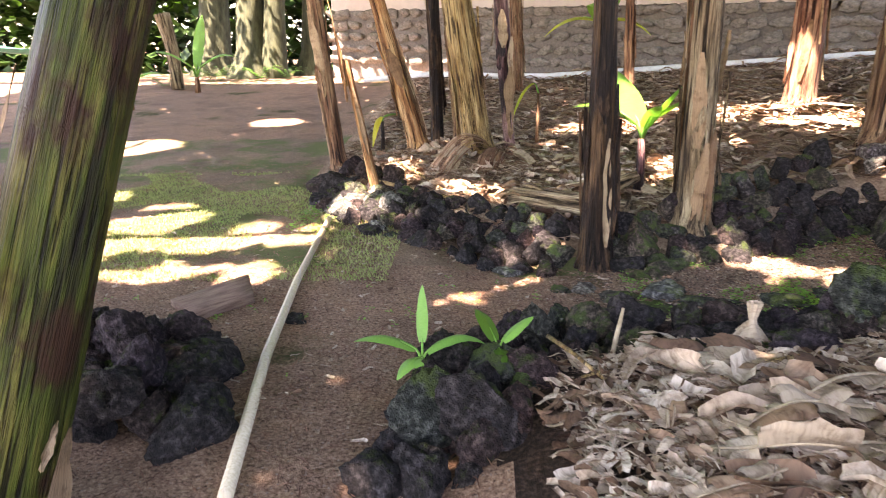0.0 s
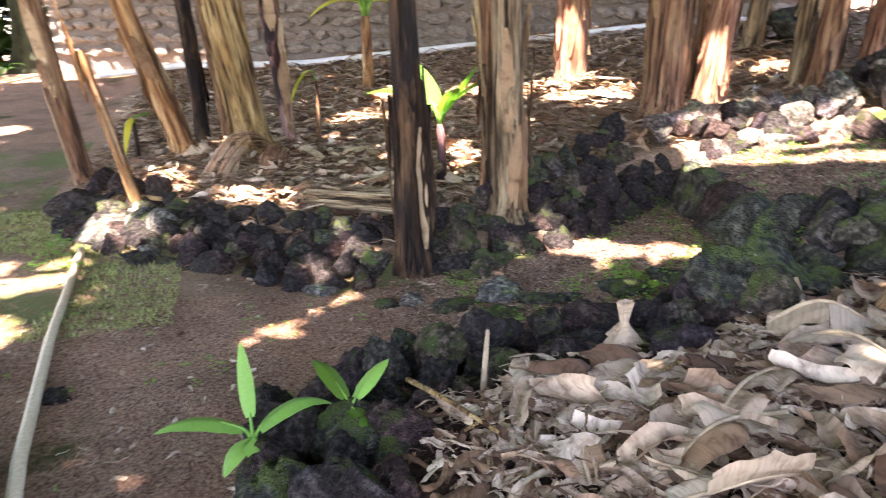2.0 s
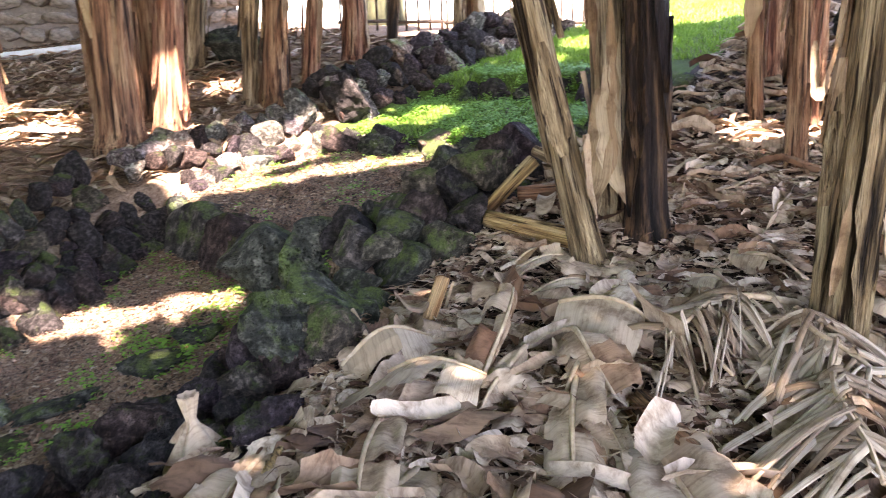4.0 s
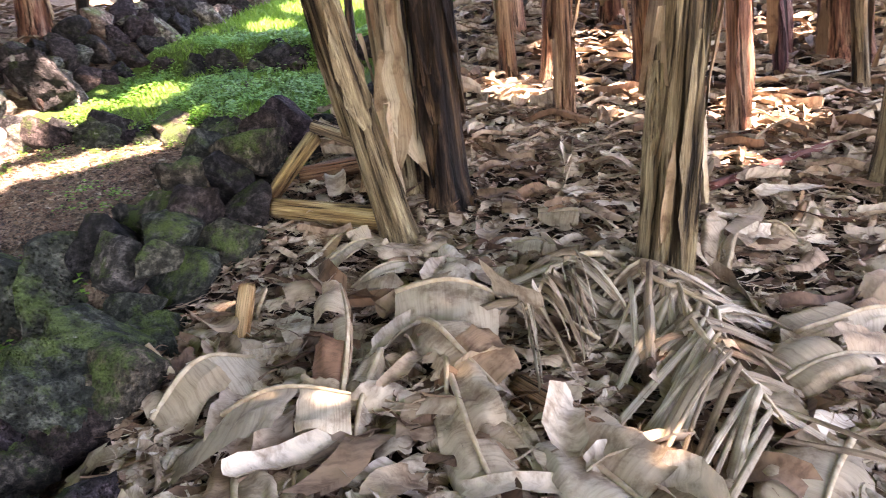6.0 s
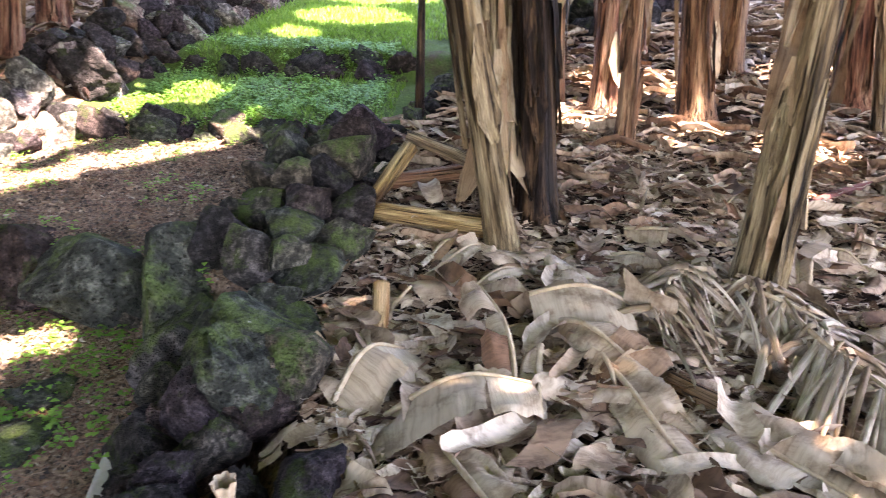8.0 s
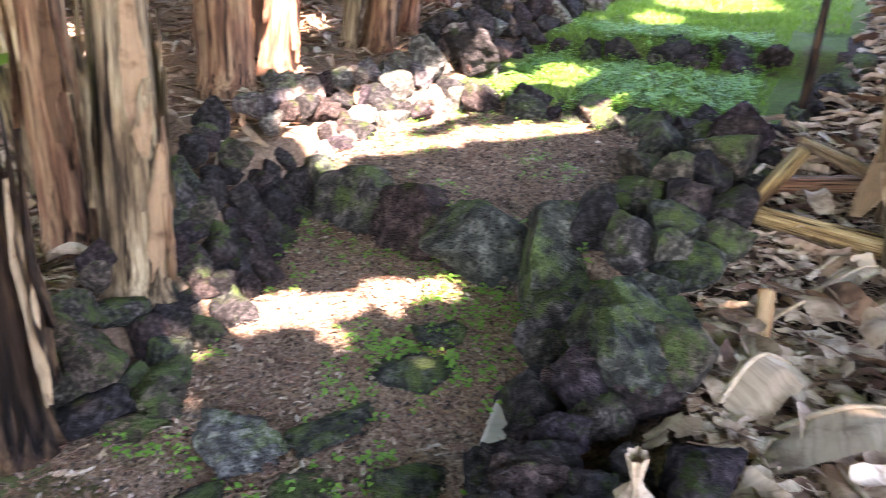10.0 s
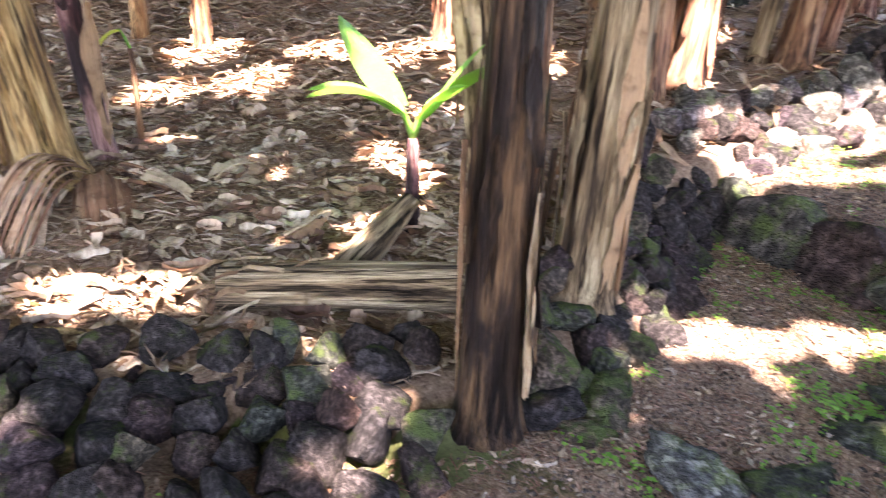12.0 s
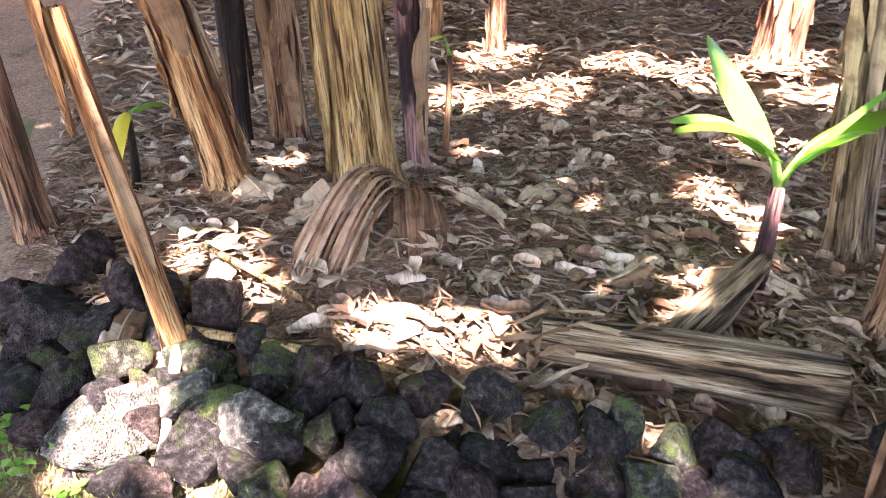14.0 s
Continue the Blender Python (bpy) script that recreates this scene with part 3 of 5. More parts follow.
PLANTS = [
    # x, y, lean, r0, r1, seen, style, height, label
    (-1.17, 7.55, (-0.13, 0.0), 0.078, 0.068, 1.5, "brown", 2.6, "brown leaning banana stem at the edge of the mulch bed"),
    (-0.33, 7.42, (-0.27, -0.13), 0.097, 0.072, 0.9, "orange", 2.4, "orange-brown leaning banana stem with a pale torn base"),
    (0.25, 7.14, (-0.16, -0.10), 0.145, 0.128, 0.9, "tan", 2.9, "thick yellow-tan banana stem with long fibres"),
    (0.56, 7.36, (-0.09, 0.04), 0.050, 0.073, 0.9, "purple", 2.6, "purple-black banana stem with a peeled pink base"),
    (-0.2, 8.2, (-0.04, 0.02), 0.061, 0.067, 0.8, "dark", 2.7, "dark slim banana stem in the mulch"),
    (0.09, 8.25, (-0.10, 0.04), 0.105, 0.11, 0.8, "brown", 2.8, "reddish brown banana stem in the mulch"),
    (0.85, 12.6, (-0.05, 0.0), 0.10, 0.09, 1.2, "brown", 2.8, "brown banana stem near the house"),
    (1.09, 5.0, (-0.03, -0.04), 0.112, 0.074, 1.45, "dark", 2.9, "black-brown banana stem standing in the stone edging"),
    (1.76, 5.19, (-0.04, -0.09), 0.125, 0.096, 1.1, "grey", 2.9, "grey-tan fibrous banana stem behind the stone edging"),
    (1.87, 5.68, (-0.01, 0.015), 0.112, 0.095, 1.0, "brown", 2.7, "brown shaggy banana stem in the mulch"),
    (2.12, 6.17, (-0.12, 0.05), 0.086, 0.081, 1.0, "grey", 2.8, "grey banana stem in the mulch"),
    (3.68, 8.35, (0.01, 0.0), 0.158, 0.155, 0.85, "red", 2.9, "thick reddish banana stem beside pale boards"),
    (2.2, 10.1, (-0.04, 0.02), 0.085, 0.061, 0.4, "brown", 2.6, "small brown banana stem in sunlit mulch"),
    (3.58, 6.35, (0.11, 0.10), 0.170, 0.180, 0.95, "brown", 3.0, "broad ribbed brown banana stem beside pale stones"),
    (3.95, 6.26, (0.112, -0.055), 0.115, 0.099, 0.9, "red", 2.8, "sunlit pinkish banana stem beside pale stones"),
    (4.1, 6.6, (0.03, -0.03), 0.09, 0.085, 0.9, "brown", 2.8, "brown banana stem in a clump"),
    (5.22, 8.1, (0.02, -0.03), 0.087, 0.085, 0.5, "brown", 2.7, "brown banana stem far back in the bed"),
    (5.46, 7.7, (0.08, -0.12), 0.11, 0.099, 0.5, "grey", 2.7, "grey banana stem far back in the bed"),
    (4.84, 5.98, (0.05, -0.07), 0.115, 0.092, 0.7, "brown", 2.7, "brown banana stem behind dark stones"),
    (4.78, 6.22, (0.05, -0.08), 0.062, 0.07, 0.7, "grey", 2.6, "slim grey banana stem behind dark stones"),
    (5.34, 6.02, (0.07, -0.1), 0.081, 0.069, 0.6, "red", 2.6, "reddish banana stem behind dark stones"),
    (6.23, 6.2, (0.02, -0.03), 0.13, 0.111, 0.5, "red", 2.8, "thick reddish banana stem at the top of the bed"),
    (6.18, 5.73, (0.07, -0.1), 0.049, 0.058, 0.5, "dark", 2.5, "slim dark banana stem at the stone edging"),
    (7.5, 5.5, (0.0, 0.0), 0.10, 0.09, 0.4, "brown", 2.7, "brown banana stem beside the upper lawn"),
    (7.9, 5.9, (0.0, 0.0), 0.10, 0.09, 0.4, "grey", 2.7, "grey banana stem beside the upper lawn"),
    (3.09, 2.52, (-0.154, 0.198), 0.068, 0.055, 0.85, "olive", 2.4, "grey-green leaning banana stem rising from leaf litter"),
    (3.45, 2.53, (0.05, 0.10), 0.088, 0.075, 0.8, "grey", 2.5, "grey shaggy banana stem hung with dry leaves"),
    (3.35, 2.36, (0.096, 0.078), 0.092, 0.085, 0.8, "dark", 2.8, "nearly black banana stem with a pink base"),
    (4.80, 2.17, (0.0, 0.056), 0.052, 0.045, 0.5, "brown", 2.5, "slim brown banana stem in the litter"),
    (4.68, 1.90, (0.0, 0.01), 0.084, 0.07, 0.5, "red", 2.7, "reddish banana stem in the litter"),
    (4.1, 1.86, (-0.128, 0.037), 0.055, 0.042, 0.65, "brown", 2.4, "thin brown banana stem in the litter"),
    (4.57, 1.36, (0.0, 0.1), 0.115, 0.1, 0.5, "brown", 2.8, "thick brown banana stem with a dark base"),
    (2.834, 1.56, (-0.125, -0.012), 0.088, 0.07, 0.96, "olive", 2.7, "olive-tan banana stem standing in dry leaves"),
    (3.94, 1.06, (0.0, 0.094), 0.052, 0.042, 0.7, "red", 2.5, "slim pinkish banana stem in sunlit litter"),
    (4.60, 0.70, (0.0, 0.13), 0.036, 0.04, 0.5, "purple", 2.4, "slim purple banana stem"),
    (4.89, 0.28, (0.0, 0.116), 0.14, 0.135, 0.5, "red", 2.9, "thick reddish banana stem at the back of the litter bed"),
    (4.42, 0.36, (0.0, 0.16), 0.040, 0.033, 0.6, "grey", 2.2, "thin leaning grey banana stem"),
    (4.68, 0.06, (0.0, 0.124), 0.036, 0.028, 0.55, "brown", 2.2, "thin brown banana stem"),
    (3.41, 0.58, (0.0, 0.0), 0.095, 0.088, 0.86, "olive", 2.8, "olive-brown banana stem with a dark base"),
    (4.02, 0.05, (0.0, 0.02), 0.086, 0.08, 0.7, "brown", 2.7, "dark brown banana stem at the back of the litter bed"),
    (5.7, 2.2, (0.0, 0.05), 0.1, 0.09, 0.5, "red", 2.8, "sunlit reddish banana stem far back in the litter bed"),
    (5.9, 1.5, (0.0, 0.03), 0.09, 0.08, 0.5, "red", 2.8, "reddish banana stem far back in the litter bed"),
    (5.5, 0.9, (0.0, 0.05), 0.09, 0.08, 0.5, "brown", 2.8, "brown banana stem far back in the litter bed"),
]
for k, (x, y, lean, r0, r1, seen, style, hgt, label) in enumerate(PLANTS):
    plant = banana_plant(x, y, lean, r0, r1, seen, style, label, hgt + 0.5, 7, 13 if r0 > 0.085 else 6, seed=k)
    if "hung with dry leaves" in label:
        for q in range(9):
            part("dry_sheath", sheath_mesh(0.09, 0.02 + 0.05 * (q % 4), 0.45 + 0.09 * q, 2.0 + 0.45 * q, 0.09, 0.10 + 0.03 * (q % 3), 300 + q), SHEATH, plant, "hanging dry leaf")
# the broken-off stem on the corner of the stone edging, and the big green one by the path
banana_plant(-0.62, 6.35, (-0.197, -0.07), 0.042, 0.030, 1.0, "orange", "bare broken-off orange-tan banana stem leaning over stones", 1.12, 0, 3, z=0.09, seed=71)
near = banana_plant(-1.26, 2.1, (0.285, 0.12), 0.17, 0.155, 1.1, "green", "big green and brown banana stem hung with dry strips", 3.1, 12, 0, z=-0.25, seed=72)
for z0, z1, ang, wd, fl in [(0.05, 0.45, 5, 0.10, 0.07), (-0.02, 0.30, 25, 0.06, 0.12), (0.75, 1.2, -128, 0.09, 0.07), (0.9, 1.5, -140, 0.06, 0.05), (0.3, 0.7, -150, 0.04, 0.05), (0.35, 0.5, -20, 0.03, 0.01)]:
    part("dry_sheath", sheath_mesh(0.165, z0, z1, radians(ang), wd, fl, int(ang) + 200), SHEATH, near, "torn pale dry strip")


# ---- added trees: unseen high crowns that shade the garden ----
def shade_trees(trunks, leaves, seed):
    """Added trees with unseen high crowns of small leaves; gaps left over LIT let the sun through in patches."""
    rng = np.random.default_rng(seed)
    sun_v = np.array(SUN)
    h = rng.uniform(5.2, 8.6, leaves)
    foot = np.stack([rng.uniform(-9.0, 9.5, leaves), rng.uniform(-1.5, 16.0, leaves), np.zeros(leaves)], 1)
    pos = foot + sun_v * (h / sun_v[2])[:, None]
    keep = np.ones(leaves, bool)
    for lx, ly, lz, lr in LIT:
        d = pos - np.array((lx, ly, lz))
        d -= sun_v * (d @ sun_v)[:, None]
        keep &= np.linalg.norm(d * (1, 1, 1), axis=1) > lr + 0.07
    pos = pos[keep]
    e = rng.normal(size=(len(pos), 3)) * (1, 1, 0.45)
    e /= np.linalg.norm(e, axis=1)[:, None]
    f = np.cross(e, (0.1, 0.2, 1.0))
    f /= np.linalg.norm(f, axis=1)[:, None]
    size = rng.uniform(0.16, 0.34, len(pos))[:, None]
    e, f = e * size, f * size * 0.38
    home = np.argmin(np.stack([np.hypot(pos[:, 0] - x, pos[:, 1] - y) for x, y in trunks]), 0)
    for k, (x, y) in enumerate(trunks):
        z0 = ground_z(x, y, False)
        t = thing("tree", pose(x, y, z0), "tall tree with an added, unseen high crown that shades the garden", "tree", "shade trees")
        part("trunk", tube([(0, 0, -0.3), (0, 0, 0.2), (0.05, 0.02, 1.5), (0.15, 0.1, 4.0), (0.3, 0.2, 6.0)], [0.42, 0.3, 0.24, 0.2, 0.12], 16).mesh("trunk"), BARK, t)
        mine = np.nonzero(home == k)[0]
        o = np.array((x, y, z0))
        for q in mine[:: max(1, len(mine) // 14)][:14]:
            tip = pos[q] - o
            part("limb", tube([(0.14, 0.1, 3.6), (0.14 + (tip[0] - 0.14) * 0.45, 0.1 + (tip[1] - 0.1) * 0.45, 3.6 + (tip[2] - 3.6) * 0.7), tuple(tip)], [0.09, 0.05, 0.012], 7).mesh("limb"), BARK, t)
        s = Sheet()
        for q in mine:
            p = pos[q] - o
            s.quad(p - e[q] * 0.5, p + f[q], p + e[q] * 0.5, p - f[q])
        part("crown", s.mesh("crown"), LEAF, t, "added unseen crown of small green leaves, gapped for sun patches")


shade_trees([(-3.9, -3.2), (2.6, -4.2), (8.6, -2.8), (-7.0, 3.2), (9.6, 8.2), (-4.6, 17.4)], 90000, 5)


# ---- stones ----
def rock_mesh(seed, level, flat=0.8, sharp=0.3, rough=1.0):
    """An angular clinker: broken planes, lumps and deep hollows."""
    rng = random.Random(seed)
    bm = bmesh.new()
    bmesh.ops.create_icosphere(bm, subdivisions=level, radius=1)
    o = Vector((rng.uniform(-50, 50), rng.uniform(-50, 50), rng.uniform(-50, 50)))
    cuts = [(Vector((rng.gauss(0, 1), rng.gauss(0, 1), rng.gauss(0, 1))).normalized(), rng.uniform(0.45, 0.75)) for _ in range(10)]
    sx, sy = rng.uniform(0.85, 1.25), rng.uniform(0.8, 1.1)
    for v in bm.verts:
        p = v.co.copy()
        for nrm, d in cuts:
            e = p.dot(nrm) - d
            if e > 0:
                p -= nrm * e * 0.95
        lump = 0.30 * (0.28 - abs(noise.noise(p * 2.6 + o)))
        pit = max(0.0, noise.noise(p * 6.5 + o) - 0.12)
        p *= 1 + sharp * 0.6 * noise.noise(p * 1.5 + o) + rough * (lump - 0.42 * pit + 0.07 * noise.noise(p * 9 + o) - 0.09 * abs(noise.noise(p * 17 + o)))
        v.co = (p.x * sx * 1.06, p.y * sy * 1.06, p.z * flat * 1.06)
    mesh = bpy.data.meshes.new("stone")
    bm.to_mesh(mesh)
    bm.free()
    mesh.polygons.foreach_set("use_smooth", [True] * len(mesh.polygons))
    return mesh


def with_mat(mesh, mat):
    c = mesh.copy()
    c.materials.append(mat)
    return c


SHAPES = [rock_mesh(s, 4, 0.8 + 0.1 * (s % 3)) for s in range(9)]
BLOCKS = [rock_mesh(20 + s, 4, 0.8 + 0.1 * (s % 3), 0.22, 0.3) for s in range(9)]
SLABS = [rock_mesh(40 + s, 4, 0.38, 0.25) for s in range(4)]
SMALL = [rock_mesh(60 + s, 3, 0.8) for s in range(8)]
BANK = {(kind, mat.name): [with_mat(mm, mat) for mm in lst] for kind, lst in (("near", SHAPES), ("block", BLOCKS), ("slab", SLABS), ("far", SMALL)) for mat in (ROCK, ROCK_MOSS, ROCK_PALE)}


def stone(parent, x, y, z, r, mat=ROCK, kind="near", rng=random, turn=None):
    ob = new("stone", rng.choice(BANK[(kind, mat.name)]))
    ob.parent = parent
    a = rng.uniform(0, 360) if turn is None else turn
    tilt = 60 if kind != "slab" else 9
    ob.matrix_basis = pose(x, y, z, rng.uniform(-tilt, tilt), rng.uniform(-tilt, tilt), a) @ Matrix.Diagonal((r, r, r, 1))
    return ob


def wall_of_stones(label, line, rows, size, seed, mats, kind="near"):
    """Dry-laid stones along a line; rows are (sideways, up) steps; size is the range of radii."""
    rng = random.Random(seed)
    w = thing("dry_stone_wall", Matrix(), label, "stone wall")
    for (x0, y0), (x1, y1) in zip(line, line[1:]):
        d = Vector((x1 - x0, y1 - y0))
        nrm = Vector((-d.y, d.x)).normalized()
        for side, up in rows:
            s = rng.uniform(0, 0.1)
            while s < d.length:
                r = rng.uniform(*size)
                p = Vector((x0, y0)) + d.normalized() * s + nrm * (side + rng.uniform(-0.03, 0.03))
                zb = min(ground_z(p.x, p.y, False), ground_z(p.x - nrm.x * 0.15, p.y - nrm.y * 0.15, False))
                stone(w, p.x, p.y, zb + up + r * 0.45, r, rng.choice(mats), kind, rng)
                s += r * rng.uniform(1.45, 1.8)
    return w


FRONT_N = [(-1.0, 6.55), (-0.8, 6.15), (-0.45, 5.78), (0.0, 5.5), (0.45, 5.22), (0.9, 5.02)]
wall_of_stones("low wall of dark lava stones edging a mulch bed", FRONT_N, [(-0.16, -0.03), (-0.02, 0.04), (0.11, 0.09), (0.25, 0.09), (0.37, 0.05)], (0.07, 0.125), 1, [ROCK, ROCK, ROCK, ROCK, ROCK_MOSS], "block")
wall_of_stones("mossy row of dark lava stones below banana stems", [(1.2, 4.98), (1.6, 4.98), (2.0, 5.05), (2.5, 5.35), (2.95, 5.55)], [(-0.07, -0.03), (0.02, 0.05), (0.11, 0.13), (0.2, 0.17)], (0.075, 0.125), 2, [ROCK, ROCK, ROCK_MOSS], "block")
wall_of_stones("dark lava stones holding the foot of the mulch bank", [(2.0, 4.93), (2.45, 5.16), (2.95, 5.36), (3.2, 5.42)], [(-0.02, -0.03), (0.07, 0.06), (0.15, 0.15)], (0.08, 0.13), 18, [ROCK, ROCK, ROCK_MOSS], "block")
wall_of_stones("heap of pale sunlit lava stones with lichen", [(3.1, 5.6), (3.5, 5.5), (3.9, 5.4), (4.5, 5.15)], [(0, 0), (0.14, 0.08), (0.28, 0.1), (-0.12, -0.03)], (0.07, 0.13), 3, [ROCK_PALE, ROCK_PALE, ROCK], "block")
wall_of_stones("dark lava stones edging the upper bed", [(4.75, 5.2), (5.3, 5.15), (6.1, 5.05), (7.2, 4.95), (8.6, 4.8)], [(0, 0), (0.16, 0.12), (0.3, 0.2)], (0.10, 0.17), 4, [ROCK, ROCK, ROCK_PALE], "far")
wall_of_stones("black lava rubble around green shoots at the end of the wall", [(0.02, 2.3), (0.08, 2.65), (0.2, 2.95), (0.3, 3.3)], [(-0.26, -0.05), (-0.10, -0.02), (0.06, -0.03)], (0.08, 0.15), 15, [ROCK])
wall_of_stones("row of black lava stones along the soil path", [(0.12, 3.5), (0.5, 3.72), (1.05, 3.68)], [(0.0, -0.02), (-0.14, 0.0)], (0.09, 0.16), 16, [ROCK, ROCK, ROCK_MOSS])
SOUTH = [(0.12, 2.6), (0.2, 3.05), (0.5, 3.45), (1.0, 3.5), (1.5, 3.45), (1.9, 3.35)]
wall_of_stones("rugged low wall of black lava stones between path and leaf litter", SOUTH, [(-0.34, -0.05), (-0.2, 0.05), (0.0, 0.12), (0.1, -0.02)], (0.10, 0.165), 5, [ROCK, ROCK, ROCK, ROCK_MOSS])
wall_of_stones("mossy lava stone wall holding up the path", [(2.0, 3.35), (2.5, 3.42), (3.0, 3.4), (3.6, 3.33), (3.95, 3.28)], [(-0.16, -0.02), (-0.05, 0.12), (0.1, 0.06), (0.24, 0.01)], (0.11, 0.19), 6, [ROCK, ROCK_MOSS, ROCK_MOSS], "block")
wall_of_stones("dark lava stones beside the upper lawn", [(4.0, 3.2), (4.6, 2.95), (5.5, 2.7)], [(0, -0.02)], (0.08, 0.13), 7, [ROCK, ROCK_MOSS], "far")
wall_of_stones("black lava stones across a step of the path", [(4.52, 3.5), (4.52, 4.2), (4.55, 5.0)], [(0, -0.10), (0.13, -0.06)], (0.09, 0.18), 8, [ROCK, ROCK_MOSS], "far")
wall_of_stones("dark stones across the upper grass step", [(5.8, 3.2), (5.8, 4.0), (5.8, 4.9)], [(0, -0.14), (0.12, -0.12)], (0.12, 0.2), 9, [ROCK, ROCK_MOSS], "far")
heap = wall_of_stones("heap of black lava rubble beside the path", [(-2.3, 3.75), (-1.7, 3.55), (-1.2, 3.4), (-1.0, 3.0), (-1.0, 2.6)], [(-0.24, 0), (0.0, 0.0), (-0.14, 0.13), (0.17, 0.0), (-0.4, 0.02)], (0.09, 0.17), 10, [ROCK])


def single_stone(x, y, z, r, mat, label, kind="near", seed=0, turn=None):
    rng = random.Random(seed)
    ob = stone(None, x, y, z, r, mat, kind, rng, turn)
    return tagged(ob, label, "stone")


for k, (x, y, z, r, mt) in enumerate([(-0.83, 6.12, 0.0, 0.17, ROCK_PALE), (-0.62, 6.12, 0.04, 0.12, ROCK_PALE), (-0.95, 6.4, -0.02, 0.16, ROCK), (-0.42, 5.95, 0.04, 0.12, ROCK_PALE), (-0.5, 5.72, -0.1, 0.11, ROCK_PALE), (-0.2, 5.72, -0.08, 0.12, ROCK), (-1.05, 6.75, 0.05, 0.2, ROCK), (-1.2, 6.95, 0.0, 0.18, ROCK), (-0.95, 7.0, 0.16, 0.14, ROCK)]):
    single_stone(x, y, z, r, mt, "large lava stone with grey lichen at the corner of the wall" if mt is ROCK_PALE else "large dark lava stone at the corner of the wall", "block", 140 + k)
single_stone(2.1, 3.36, 0.17, 0.20, ROCK_MOSS, "big round mossy lava stone on the wall", seed=1)
single_stone(1.98, 3.26, 0.12, 0.12, ROCK, "dark lava stone against a mossy one", seed=2)
single_stone(1.68, 3.5, 0.0, 0.12, ROCK, "purple-black lava stone beside the path", seed=3)
single_stone(2.02, 3.5, 0.03, 0.15, ROCK, "rough dark lava stone beside the path", seed=4)
single_stone(1.22, 3.0, 0.04, 0.11, ROCK, "dark stone lying in pale dry leaves", seed=5)
# the step across the path: broad upright blocks, packed with smaller ones
for k, (x, y, deep, wide, tall, mt) in enumerate([(3.36, 5.36, 0.15, 0.17, 0.19, ROCK_MOSS), (3.22, 4.93, 0.16, 0.27, 0.22, ROCK_MOSS), (3.09, 4.53, 0.17, 0.24, 0.21, ROCK), (2.99, 4.13, 0.16, 0.29, 0.25, ROCK_MOSS), (2.92, 3.74, 0.19, 0.25, 0.27, ROCK_MOSS)]):
    ob = single_stone(x, y, 0.13, 0.2, mt, "broad mossy block of lava stone forming a step of the path", "block", 20 + k)
    ob.matrix_basis = pose(x - 0.09, y, 0.14, 5 * (k % 3) - 4, 6, 17 + 4 * (k % 2)) @ Matrix.Diagonal((deep * 1.4, wide * 1.4, tall * 1.35, 1))
for k, (x, y, r) in enumerate([(3.22, 5.15, 0.10), (3.1, 4.72, 0.09), (2.97, 4.36, 0.08), (2.86, 3.94, 0.11), (2.66, 3.8, 0.10), (2.74, 4.02, 0.07), (2.78, 4.3, 0.06), (2.93, 4.62, 0.06)]):
    single_stone(x, y, h_path(2.6, y) + 0.05, r, ROCK_MOSS if k % 3 else ROCK, "stone bedded at the foot of a path step", "block", seed=220 + k)
for k, (x, y, r, mt, lb) in enumerate([(1.42, 4.42, 0.2, ROCK_PALE, "pale flat stone with moss sunk in the path"), (1.62, 4.16, 0.17, ROCK_MOSS, "dark flat paving stone sunk in soil"), (1.5, 4.82, 0.2, ROCK_MOSS, "mossy flat stone sunk in the path"), (1.3, 4.75, 0.13, ROCK_MOSS, "small mossy stone sunk in the path"),
                                       (0.55, 4.98, 0.17, ROCK_PALE, "pale green flat stone below the stone wall"), (0.95, 4.5, 0.12, ROCK_PALE, "pale stone sunk in reddish needles"), (1.12, 4.3, 0.13, ROCK_MOSS, "flat mossy stone sunk in needles"), (0.8, 4.55, 0.1, ROCK_MOSS, "small mossy stone sunk in needles"),
                                       (2.25, 4.1, 0.16, ROCK_MOSS, "low mossy stone in the path"), (1.5, 3.8, 0.15, ROCK_MOSS, "flat grey stone beside the wall"), (1.3, 4.06, 0.16, ROCK_MOSS, "flat brown-grey stone sunk in needles"), (1.98, 4.07, 0.15, ROCK_MOSS, "dark flat stone sunk in the path"), (-0.75, 4.0, 0.1, ROCK, "small flat dark stone on the soil")]):
    single_stone(x, y, ground_z(x, y) + 0.0, r, mt, lb, "slab", seed=40 + k)
single_stone(4.85, 5.2, 0.80, 0.25, ROCK, "large black lava boulder on the bed's edge", seed=60)
single_stone(3.72, 6.05, 0.55, 0.15, ROCK_PALE, "white sunlit stone beside a banana stem", seed=61)
single_stone(4.5, 5.35, 0.75, 0.15, ROCK_PALE, "pale pointed stone beside a black boulder", seed=62)
single_stone(5.85, 7.4, 1.25, 0.36, ROCK_MOSS, "big rounded boulder covered in bright moss", seed=63)
for k in range(16):
    single_stone(6.2 + 0.35 * (k % 8) + 0.1 * (k // 8), 2.2 - 0.42 * (k % 8), ground_z(6.2, 1.5, False) + 0.12 + 0.22 * (k // 8), 0.24, ROCK if k % 3 else ROCK_MOSS, "dark lava stone of a wall behind the bananas", "far", seed=80 + k)

